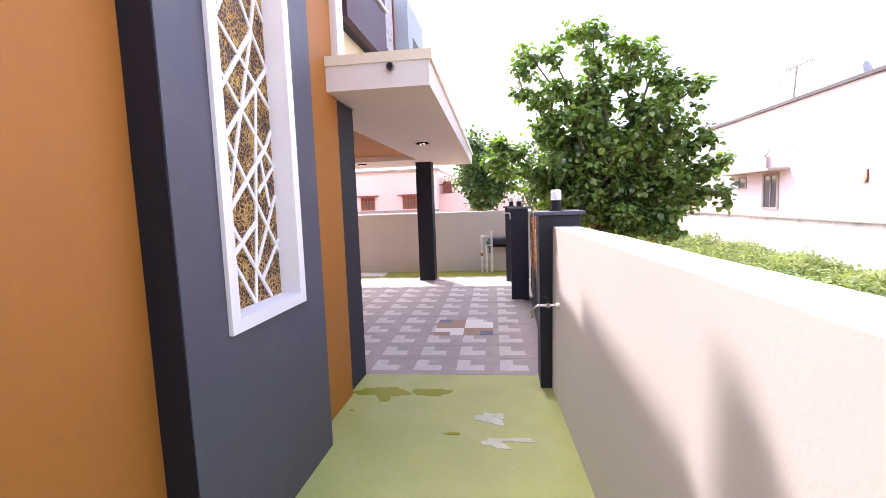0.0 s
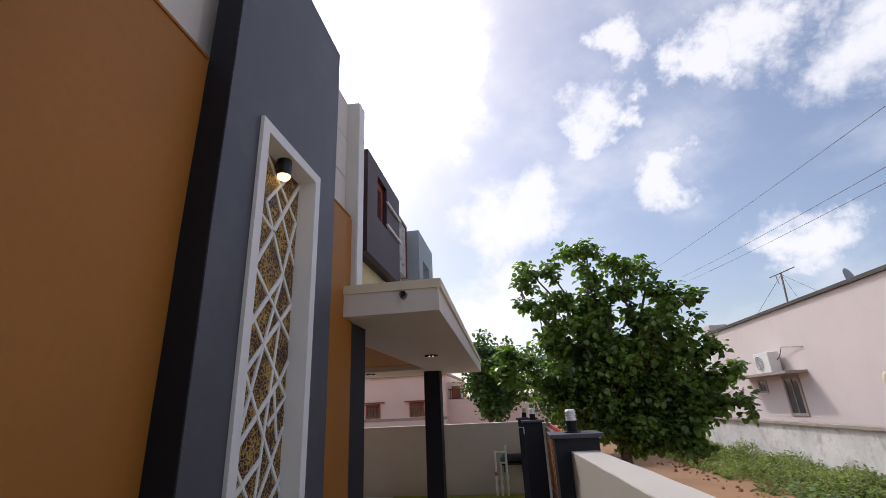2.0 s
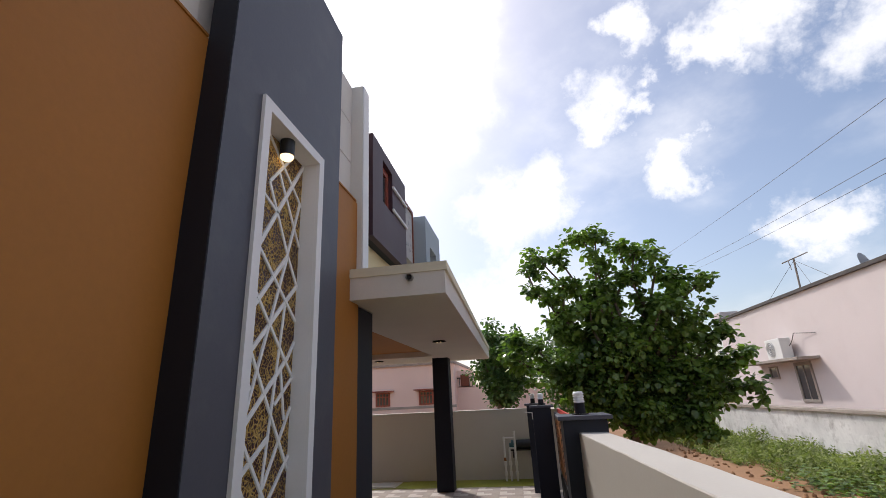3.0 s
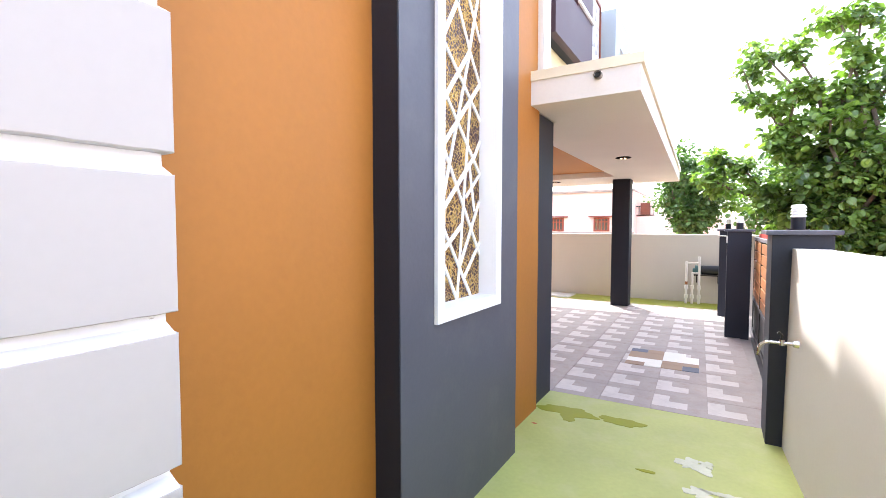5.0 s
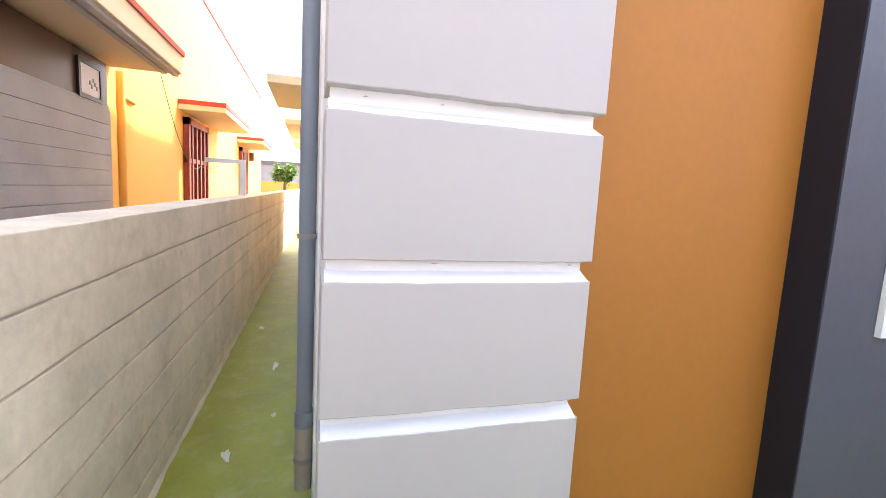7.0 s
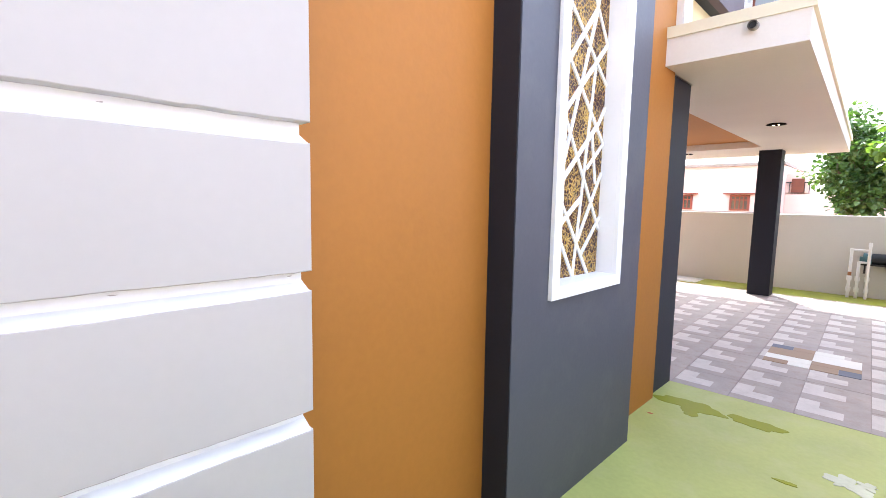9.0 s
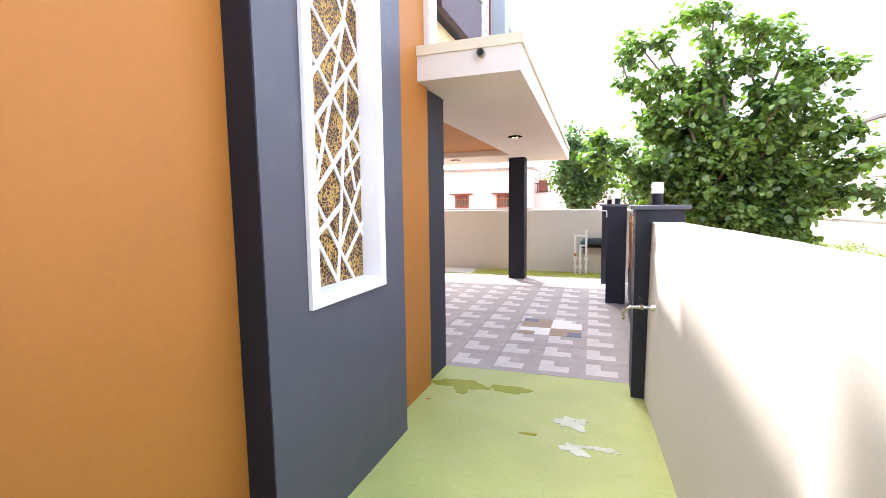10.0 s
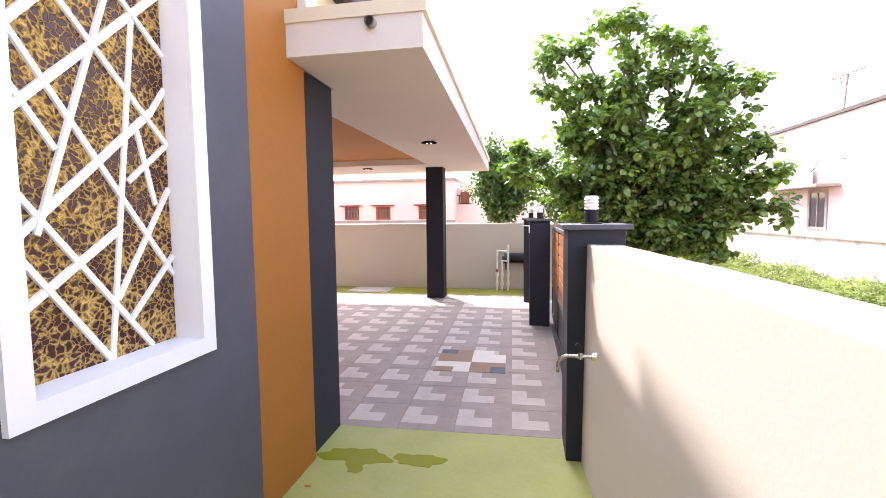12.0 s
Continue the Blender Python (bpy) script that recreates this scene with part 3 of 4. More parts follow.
# upper storey front
solid("upper_wall", boxes((-7, -0.05, -0.25, 2.3, 2.575, 3.9)), BUTTER, "butter yellow upper wall above the porch", "wall")
fin = thing("wall_fin", "white vertical fin on the upper wall", "wall fin", kind="structure")
part("fin_body", boxes((-0.05, 0.083, -0.49, -0.345, 2.575, 4.40), bevel=0.006), PLASTER, fin)
part("fin_edge", boxes((0.0835, 0.095, -0.487, -0.348, 2.575, 4.395), bevel=0.004), WHITE, fin, "white projecting edge")
mb = thing("window_hood", "dark maroon projecting wall box with window opening", "wall feature", kind="structure")
part("surround", ring_plate(-0.235, 0.97, 3.0, 4.05, 0.08, 0.42, 3.46, 3.93, 0.03, 0.095), MAROON, mb)
part("back_face", boxes((-0.05, 0.03, -0.225, 0.96, 3.01, 4.04)), CHAR, mb, "black recessed edge")
part("window_frame", ring_plate(0.085, 0.415, 3.465, 3.925, 0.15, 0.35, 3.53, 3.86, 0.034, 0.05), REDWOOD, mb, "red window frame")
part("pane", boxes((0.032, 0.036, 0.15, 0.35, 3.53, 3.86)), GLASS, mb)
for zz in (3.505, 3.77):
    part("white_strip", boxes((0.096, 0.118, 0.40, 0.98, zz - 0.014, zz + 0.014), bevel=0.003), WHITE, mb, "white horizontal strip")
wp = thing("textured_panel", "white patterned panel with brown edge on the upper wall", "wall panel")
part("sheet", boxes((-0.049, 0.06, 1.0, 1.42, 3.2, 3.86)), GREYW, wp)
part("edge_trim", boxes((-0.049, 0.075, 1.42, 1.45, 3.2, 3.9), (-0.049, 0.075, 1.0, 1.42, 3.86, 3.9)), BROWN, wp, "brown trim")
rnd = random.Random(5)
for i in range(14):
    yy, zz = rnd.uniform(1.03, 1.36), rnd.uniform(3.23, 3.8)
    part("motif", boxes((0.06, 0.064, yy, yy + rnd.uniform(0.02, 0.05), zz, zz + rnd.uniform(0.02, 0.05))), SLATCLAD, wp)
solid("grey_frame", ring_plate(1.6, 2.6, 2.575, 3.9, 1.85, 2.3, 2.9, 3.55, -0.05, 0.2), STEEL, "blue grey square frame projecting from the upper wall", "wall feature")

# ---- boundary walls ----
def rough_wall(x0, x1, y0, y1, z1, seed, cuts=40):
    """A plastered wall with a slightly wavering hand-finished top."""
    bm = boxes((x0, x1, y0, y1, -0.35, z1))
    along = 1 if y1 - y0 > x1 - x0 else 0
    axis = Vector((0, 1, 0)) if along else Vector((1, 0, 0))
    lo, hi = (y0, y1) if along else (x0, x1)
    for i in range(1, cuts):
        p = Vector((0, 0, 0)); p[along] = lo + (hi - lo) * i / cuts
        bmesh.ops.bisect_plane(bm, geom=bm.verts[:] + bm.edges[:] + bm.faces[:], plane_co=p, plane_no=axis)
    top = [e for e in bm.edges if all(v.co.z > z1 - 0.001 for v in e.verts) and len(e.link_faces) == 2 and e.calc_face_angle(0) > 1]
    bmesh.ops.bevel(bm, geom=top, offset=0.005, segments=1, affect="EDGES")
    for v in bm.verts:
        if v.co.z > 0.5:
            v.co.z += 0.006 * noise.noise(Vector((v.co.x * 3, v.co.y * 3, seed)))
            v.co[1 - along] += 0.004 * noise.noise(Vector((v.co.x * 2, v.co.y * 2, seed + 9)))
    return bm
bm = rough_wall(1.634, 1.834, -4.9, -0.2, 1.303, 1)
for v in bm.verts:
    v.co.x += 0.06 * (-0.2 - v.co.y) + 0.014 * v.co.z
solid("boundary_wall_east", bm, CREAM, "cream plastered boundary wall beside the lane", "wall", soft=True)
solid("boundary_wall_north", rough_wall(-8.0, 1.9, 6.15, 6.35, 1.315, 4), CREAM, "cream plastered boundary wall across the front yard", "wall", soft=True)
solid("boundary_wall_gate_side", boxes((1.66, 1.85, 5.1, 6.15, -0.35, 1.31)), CREAM, "cream plastered wall between gate post and corner", "wall")
south = thing("boundary_wall_south", "unpainted grey block boundary wall with horizontal joints", "wall", kind="structure")
part("mortar_core", boxes((-29.5, 1.84, -4.82, -4.631, -0.35, 1.235)), MORTAR, south)
def course(x0, x1, z0, z1, seed):
    """One long course of rough render-faced blocks with uneven edges."""
    bm = boxes((x0, x1, -4.836, -4.62, z0, z1), bevel=0.004)
    x = x1 - 0.04
    while x > -9:
        bmesh.ops.bisect_plane(bm, geom=bm.verts[:] + bm.edges[:] + bm.faces[:], plane_co=(x, 0, 0), plane_no=(1, 0, 0))
        x -= 0.09 if x > -2 else 0.25
    for v in bm.verts:
        v.co.y += 0.005 * noise.noise(Vector((v.co.x * 3, v.co.z * 5, seed)))
        v.co.z += 0.0022 * noise.noise(Vector((v.co.x * 9, 3.0, v.co.z * 2)))
    return bm
TOPS = [1.245] + [1.05 - 0.186 * k for k in range(6)]
for k, z1 in enumerate(TOPS):
    low = TOPS[k + 1] + 0.0085 if k < 6 else -0.3
    part("block_course", course(-29.5, 1.84, low, z1, k), BLOCK, south)
bm = bmesh.new()
rows = []
for i in range(220):
    x = 1.83 - i * 0.06
    w = 0.014 + 0.012 * noise.noise(Vector((x * 5, 0, 2))) + 0.012 * noise.noise(Vector((x * 17, 0, 6)))
    h = 0.03 + 0.016 * noise.noise(Vector((x * 6, 0, 5))) + 0.012 * noise.noise(Vector((x * 19, 0, 1)))
    rows.append([bm.verts.new(p) for p in ((x, -4.63, 0.0), (x, -4.63, h), (x, -4.62 + w * 0.45, h * 0.5), (x, -4.62 + w, 0.0))])
for a, b in zip(rows, rows[1:]):
    for k in range(4):
        bm.faces.new((a[k], a[(k + 1) % 4], b[(k + 1) % 4], b[k]))
bmesh.ops.recalc_face_normals(bm, faces=bm.faces)
part("mortar_fillet", bm, MORTAR, south, "rough mortar fillet at the foot")
south.matrix_world = Matrix.Rotation(radians(-0.7), 4, "Z")

# ---- gate, posts and their lamps ----
def gate_post(x0, x1, y0, y1, height):
    p = thing("gate_post", "slate blue painted square gate post with flat cap", "gate post", "gate posts")
    part("shaft", boxes((x0, x1, y0, y1, -0.1, height - 0.03), bevel=0.005), POST, p)
    part("cap", boxes((x0 - 0.035, x1 + 0.035, y0 - 0.035, y1 + 0.035, height - 0.03, height), bevel=0.006), NAVY, p, "projecting slab cap")
def post_lamp(x, y, z):
    p = thing("post_lamp", "black bollard lamp with white louvred top", "lamp", "gate post lamps")
    part("foot", tube(((x, y, z), (x, y, z + 0.008), 0.063), sides=24), BLACK, p, soft=True)
    part("stem", tube(((x, y, z + 0.008), (x, y, z + 0.085), 0.04), sides=24), CHAR, p, soft=True)
    part("diffuser", tube(((x, y, z + 0.085), (x, y, z + 0.16), 0.036), sides=24), PLASTICW, p, "white diffuser", soft=True)
    for i in range(4):
        part("louvre", tube(((x, y, z + 0.09 + i * 0.019), (x, y, z + 0.1 + i * 0.019), 0.044, 0.04), sides=24), PLASTICW, p, "white ring", soft=True)
    part("lid", tube(((x, y, z + 0.16), (x, y, z + 0.168), 0.04, 0.03), sides=24), PLASTICW, p, "white lid", soft=True)
gate_post(1.545, 1.862, -0.215, 0.12, 1.42)
gate_post(1.347, 1.612, 3.145, 3.42, 1.42)
gate_post(1.262, 1.56, 4.76, 5.06, 1.42)
post_lamp(1.695, -0.06, 1.42)
post_lamp(1.485, 3.3, 1.42)
post_lamp(1.38, 4.9, 1.42)
gate = thing("sliding_gate", "dark metal gate with orange-brown wooden slats", "gate")
GX = 1.665
part("top_rail", boxes((GX, GX + 0.04, 0.14, 3.6, 1.275, 1.315), bevel=0.003), GREYMETAL, gate)
part("top_board", boxes((GX + 0.05, GX + 0.075, 0.14, 3.6, 1.26, 1.36), bevel=0.003), RED, gate, "red upper board")
part("middle_rail", boxes((GX, GX + 0.04, 0.14, 3.6, 0.47, 0.51), bevel=0.003), GREYMETAL, gate)
part("bottom_rail", boxes((GX, GX + 0.04, 0.14, 3.6, 0.04, 0.09), bevel=0.003), DARKMETAL, gate)
for yy in (0.14, 1.28, 2.42, 3.56):
    part("stile", boxes((GX, GX + 0.04, yy, yy + 0.04, 0.05, 1.3), bevel=0.003), DARKMETAL, gate)
for y0, y1 in ((0.19, 1.27), (1.33, 2.41), (2.47, 3.55)):
    for i in range(6):
        z0 = 0.525 + i * 0.125
        part("slat", boxes((GX + 0.004, GX + 0.03, y0, y1, z0, z0 + 0.107), bevel=0.004), WOOD, gate, "orange-brown slat")
    part("lower_panel", boxes((GX + 0.01, GX + 0.025, y0, y1, 0.1, 0.46)), DARKMETAL, gate, "dark sheet metal panel")
solid("gate_track", boxes((GX - 0.03, GX + 0.09, 0.12, 3.2, -0.05, 0.012)), DARKMETAL, "dark metal gate track in the paving", "track", kind="")
latch = thing("gate_latch", "thin white painted latch rod on the gate post", "latch")
part("rod", tube(((1.345, 3.16, 1.33), (1.24, 3.22, 1.335), 0.007), ((1.343, 3.145, 1.33), (1.343, 3.145, 1.24), 0.007), sides=8), PVC, latch)

# ---- tap ----
tap = thing("water_tap", "chrome garden tap on the boundary wall", "tap")
TY, TZ = -0.62, 0.77
part("flange", tube(((1.653, TY, TZ), (1.628, TY, TZ), 0.022, 0.018), sides=20), CHROME, tap, soft=True)
part("body", tube(((1.655, TY, TZ), (1.52, TY, TZ), 0.010), ((1.575, TY, TZ - 0.014), (1.575, TY, TZ + 0.02), 0.013), sides=16), CHROME, tap, soft=True)
part("handle", tube(((1.575, TY, TZ + 0.02), (1.572, TY, TZ + 0.045), 0.006), ((1.58, TY, TZ + 0.042), (1.555, TY, TZ + 0.062), 0.006, 0.009), sides=12), BLACK, tap, "small black lever", soft=True)
bend = [Vector((1.52 - 0.055 * math.sin(radians(90 * i / 8)), TY, TZ - 0.055 + 0.055 * math.cos(radians(90 * i / 8)))) for i in range(9)]
bm = strand(bend + [bend[-1] - Vector((0, 0, 0.03))], 0.0102, 14)
part("spout", bm, CHROME, tap, "bent spout", soft=True)

# ---- floor patches ----
for sx, sy, rx, ry, sd in ((0.27, -0.37, 0.2, 0.095, 3), (0.67, -0.355, 0.14, 0.075, 8), (0.31, -0.47, 0.06, 0.075, 5)):
    solid("puddle", blob(sx, sy, rx, ry, 60, 0.28, sd, 0.0, 0.0016 + sd * 0.0001), WET, "dark wet patch on the green floor", "puddle", kind="thing", group="wet patches")
for sx, sy, rx, ry, sd in ((1.15, -0.78, 0.085, 0.075, 11), (1.20, -1.10, 0.07, 0.06, 12), (1.34, -1.05, 0.09, 0.03, 13), (1.22, -0.73, 0.045, 0.03, 24), (0.2, -4.2, 0.05, 0.02, 14), (-1.2, -4.35, 0.05, 0.02, 15), (-2.4, -4.2, 0.06, 0.02, 16), (-0.5, -4.3, 0.05, 0.015, 17), (-0.7, -4.45, 0.02, 0.012, 18), (-1.6, -4.15, 0.03, 0.01, 19), (-3.4, -4.4, 0.05, 0.02, 20), (0.9, -2.3, 0.02, 0.012, 22), (1.5, -1.9, 0.05, 0.015, 23)):
    solid("peeled_paint", blob(sx, sy, rx, ry, 70, 0.55, sd, 0.0, 0.003), PEEL, "peeled pale patch in the green paint", "peeled paint", kind="thing", group="peeled patches")
solid("damp_spot", blob(0.92, -1.0, 0.045, 0.018, 40, 0.3, 21, 0.0, 0.003), WET, "small damp spot on the green floor", "puddle", kind="thing", group="wet patches")
leaf = bmesh.new()
bmesh.ops.create_grid(leaf, x_segments=4, y_segments=2, size=0.5)
for v in leaf.verts:
    w = 0.012 * (1 - (2 * v.co.x) ** 2)
    v.co = Vector((0.13 + v.co.x * 0.05, -0.72 + v.co.y * 2 * w, 0.004 + 0.01 * v.co.x ** 2))
solid("fallen_leaf", leaf, RUSSET, "dry brown leaf lying on the green floor", "leaf", kind="thing")

# ---- front yard fittings ----
cover = thing("manhole_cover", "pale concrete inspection cover in the green strip", "cover")
part("slab", boxes((-2.15, -1.42, 5.5, 6.02, -0.004, 0.012), bevel=0.004), SLAB, cover)
part("rim", boxes((-2.2, -1.37, 5.45, 6.07, -0.004, 0.002)), SLAB, cover)
pipes = thing("water_pipes", "white plumbing pipes standing by the boundary wall", "pipes")
PX = (0.742, 0.841, 0.955)
for px, top in zip(PX, (0.765, 0.59, 0.885)):
    part("riser", tube(((px, 5.93, 0.0), (px, 5.93, top), 0.021)), PVC, pipes, soft=True)
    for zz in (0.1, 0.28):
        part("coupler", tube(((px, 5.93, zz), (px, 5.93, zz + 0.07), 0.033)), PVC, pipes, soft=True)
part("valve", tube(((PX[0], 5.93, 0.36), (PX[0], 5.93, 0.42), 0.024)), WOOD, pipes, "tan brass valve", soft=True)
for k, zz in ((0, 0.775), (1, 0.582)):
    part("cross_pipe", tube(((PX[k], 5.93, zz), (PX[2], 5.93, zz), 0.017)), PVC, pipes, soft=True)
part("elbow", tube(((PX[0], 5.93, 0.75), (PX[0], 5.93, 0.8), 0.024)), PVC, pipes, soft=True)
part("elbow", tube(((PX[2], 5.93, 0.84), (PX[2], 5.93, 0.9), 0.024)), PVC, pipes, soft=True)
pump = thing("water_pump", "black and teal water pump on a wall bracket", "pump")
part("motor", tube(((0.98, 6.04, 0.64), (1.3, 6.04, 0.64), 0.088), ((1.28, 6.04, 0.64), (1.33, 6.04, 0.64), 0.094), sides=20), BLACK, pump, soft=True)
part("casing", tube(((0.88, 6.04, 0.63), (0.99, 6.04, 0.63), 0.10, 0.085), ((0.84, 6.04, 0.63), (0.88, 6.04, 0.63), 0.04), sides=20), TEAL, pump, "teal pump casing", soft=True)
part("bracket", boxes((0.86, 1.32, 5.95, 6.152, 0.535, 0.56), (0.9, 0.92, 6.0, 6.152, 0.4, 0.54), (1.25, 1.27, 6.0, 6.152, 0.4, 0.54)), DARKMETAL, pump)

# ---- rear passage ----
solid("wall_south", boxes((-9.5, -0.5, -3.93, -3.9, 0, TOP)), WHITE, "pale grey rear wall of the house", "wall")
dp = thing("drain_pipe", "grey plastic drain pipe clamped to the rear wall", "drain pipe")
part("pipe", tube(((-0.75, -3.968, 0.40), (-0.75, -3.968, TOP), 0.034), sides=20), PVCGREY, dp, soft=True)
part("lower_pipe", tube(((-0.75, -3.968, 0.085), (-0.75, -3.968, 0.42), 0.037), sides=20), PVCTAN, dp, "weathered lower length", soft=True)
part("socket", tube(((-0.75, -3.968, 0.37), (-0.75, -3.968, 0.44), 0.040), sides=20), PVCGREY, dp, soft=True)
for zz in (1.18, 0.21, 2.3):
    part("clamp", tube(((-0.75, -3.968, zz), (-0.75, -3.968, zz + 0.02), 0.042), sides=20), PVCOLD, dp, "thin metal clamp", soft=True)
# Added out of view; height set so its shadow reaches the yellow house wall.
solid("roof_parapet", boxes((-9.5, -0.7, -3.93, -3.6, TOP, 5.2)), GREYW, "pale grey raised roof parapet at the rear", "wall")
for x0, x1 in ((-6.1, -4.37), (-10.6, -7.84), (-14.0, -11.6)):
    sh = thing("sunshade", "cream plastered window sunshade on the rear wall", "sunshade", "rear sunshades", kind="structure")
    part("slab", boxes((x0, x1, -4.46, -3.93, 2.51, 2.605), bevel=0.006), CREAMY, sh)
bracket = thing("line_bracket", "grey metal clothes line bracket on the block wall", "bracket")
part("upright", boxes((-4.31, -4.25, -4.72, -4.66, 1.2, 1.635), bevel=0.003), PVC, bracket)
part("arm", boxes((-4.31, -4.25, -5.06, -4.721, 1.59, 1.635), bevel=0.003), PVC, bracket)

# ---- yellow neighbour house ----
NY = -6.2
yh = thing("yellow_house", "yellow painted neighbouring house with red edged sunshades", "house")
part("wall", boxes((-21.0, -4.6, NY - 4, NY, -0.3, 5.05)), YELLOW, yh)
part("parapet_line", boxes((-21.0, -4.6, NY, NY + 0.03, 5.06, 5.16)), RED, yh, "thin red line along the roof edge")
part("corner_column", boxes((-4.98, -4.46, NY - 0.3, NY + 0.08, -0.3, 5.05)), YELLOW, yh)
part("cladding_wall", boxes((-4.459, 2.5, NY - 0.2, NY + 0.2, -0.3, 2.1)), SLATCLAD, yh, "grey cladding boards")
for i in range(12):
    part("cladding_board", boxes((-4.455, 2.5, NY + 0.2, NY + 0.215, 0.2 + i * 0.155, 0.35 + i * 0.155), bevel=0.003), SLATCLAD, yh)
part("brown_band", boxes((-4.459, 2.5, NY - 0.2, NY + 0.19, 2.1, 2.52)), DARKWOOD, yh, "dark glossy brown band")
part("picture", boxes((-4.25, -3.85, NY + 0.191, NY + 0.203, 2.13, 2.4)), WHITE, yh, "small white picture with plain dark marks")
part("picture_frame", boxes((-4.29, -4.25, NY + 0.191, NY + 0.215, 2.09, 2.44), (-3.85, -3.81, NY + 0.191, NY + 0.215, 2.09, 2.44), (-4.25, -3.85, NY + 0.191, NY + 0.215, 2.4, 2.44), (-4.25, -3.85, NY + 0.191, NY + 0.215, 2.09, 2.13)), BLACK, yh, "thin black picture frame")
for k in range(5):
    part("picture_mark", boxes((-4.2 + k * 0.035, -4.175 + k * 0.035, NY + 0.203, NY + 0.206, 2.2 + 0.03 * (k % 3), 2.24 + 0.03 * (k % 3))), DARKWOOD, yh)
part("upper_wall", boxes((-4.459, 2.5, NY - 4, NY - 0.2, 2.5, 4.2)), CREAMY, yh)
slab = part("canopy", boxes((-4.86, 2.5, NY - 0.2, -5.4, 2.575, 2.775), bevel=0.008), CREAMY, yh, "cream canopy slab")
part("red_edge", boxes((-4.88, 2.5, -5.42, -5.38, 2.775, 2.83), (-4.88, -4.84, NY, -5.42, 2.775, 2.83)), RED, slab, "red painted top edge")
part("drip_mould", boxes((-4.84, 2.5, -5.5, -5.44, 2.545, 2.574), (-4.8, 2.5, -5.6, -5.55, 2.55, 2.574)), GREYW, slab)
dpn = part("downpipe", tube(((-5.19, NY + 0.06, -0.3), (-5.19, NY + 0.06, 2.6), 0.045), ((-5.19, NY + 0.06, 2.33), (-5.6, NY + 0.06, 2.31), 0.03)), YELLOW, yh, soft=True)
part("pilaster", boxes((-5.6, -5.3, NY, NY + 0.05, -0.3, 2.6)), YELLOW, yh)
for x0, x1, zt in ((-11.34, -7.83, 2.69), (-17.4, -14.27, 2.72)):
    aw = part("sunshade", boxes((x0, x1, NY, -5.45, zt - 0.1, zt - 0.01), bevel=0.005), CREAMY, yh, "cream sunshade")
    part("red_edge", boxes((x0 - 0.01, x1 + 0.01, NY, -5.44, zt - 0.01, zt + 0.07)), RED, aw, "red painted edge")
def door_at(x0, x1, z0, z1):
    d = part("door", boxes((x0, x0 + 0.12, NY, NY + 0.1, z0, z1), (x1 - 0.12, x1, NY, NY + 0.1, z0, z1), (x0, x1, NY, NY + 0.1, z1 - 0.12, z1), (x0, x1, NY, NY + 0.08, z0 + 1.35, z0 + 1.43)), REDWOOD, yh, "red brown wooden grille door")
    n = 5
    for i in range(1, n):
        xx = x0 + (x1 - x0) * i / n
        part("upright", boxes((xx - 0.05, xx + 0.05, NY + 0.02, NY + 0.09, z0, z1 - 0.1)), REDWOOD, d)
    # Black sheet added over the wall; the unlit room is put into its colour.
    part("dark_inside", boxes((x0 + 0.1, x1 - 0.1, NY + 0.003, NY + 0.01, z0, z1 - 0.11)), BLACK, d)
door_at(-9.75, -8.12, 0.35, 2.5)
door_at(-16.0, -14.57, 0.35, 2.5)
part("wall_lamp", boxes((-17.3, -17.1, NY, NY + 0.15, 2.2, 2.5), bevel=0.02), BROWN, yh, "small wall lamp")
def sag(name, label, pts, drop, r=0.006, group="", category="cable"):
    line = [Vector(pts[0])]
    for (a, b), d in zip(zip(pts, pts[1:]), drop):
        a, b = Vector(a), Vector(b)
        for i in range(1, 13):
            f = i / 12
            line.append(a.lerp(b, f) - Vector((0, 0, d * 4 * f * (1 - f))))
    bm = strand(line, r)
    c = thing(name, label, category, group)
    part("strand", bm, WIRE, c)
sag("house_wire", "thin loose wire hanging on the yellow house", [(-4.84, -5.62, 2.545), (-8.9, NY + 0.12, 1.66), (-11.2, NY + 0.1, 1.75)], (0.38, 0.05), 0.005)
far_shed = thing("far_building", "low grey building at the end of the passage", "building")
part("wall", boxes((-48, -44, -10, -1, -0.3, 3.2)), SLATCLAD, far_shed)
part("roof", boxes((-48.3, -43.7, -10.3, -0.7, 3.2, 3.5)), GREYMETAL, far_shed)
solid("far_boundary_wall", boxes((-30, -29.8, -14, 2, -0.3, 1.55)), YELLOW, "low yellow wall at the end of the passage", "wall")

# ---- pink neighbour across the lane ----
HX = 9.5
ph = thing("pink_house", "pale pink plastered house with dark roof coping", "house")
part("wall", boxes((HX, HX + 8, -14, 17.2, -0.3, 4.15)), PINK, ph)
part("roof_coping", boxes((HX - 0.08, HX + 8, -14, 17.2, 4.15, 4.25), bevel=0.01), DARKCOPE, ph, "dark weathered coping")
part("roof_corner_block", boxes((HX - 0.1, HX + 0.6, 16.6, 17.3, 4.25, 4.5)), PINK, ph)
win = part("window", ring_plate(11.5, 12.4, 1.05, 2.2, 11.6, 12.3, 1.13, 2.1, HX - 0.03, HX + 0.05), COPING, ph, "brown framed window")
part("pane", boxes((HX - 0.006, HX - 0.002, 11.6, 12.3, 1.1, 2.12)), GLASS, win)
part("mullion", boxes((HX - 0.025, HX + 0.0, 11.93, 11.97, 1.1, 2.12)), COPING, win)
vent = part("vent_window", ring_plate(13.4, 13.95, 1.75, 2.15, 13.46, 13.89, 1.8, 2.1, HX - 0.03, HX + 0.05), COPING, ph, "small brown vent window")
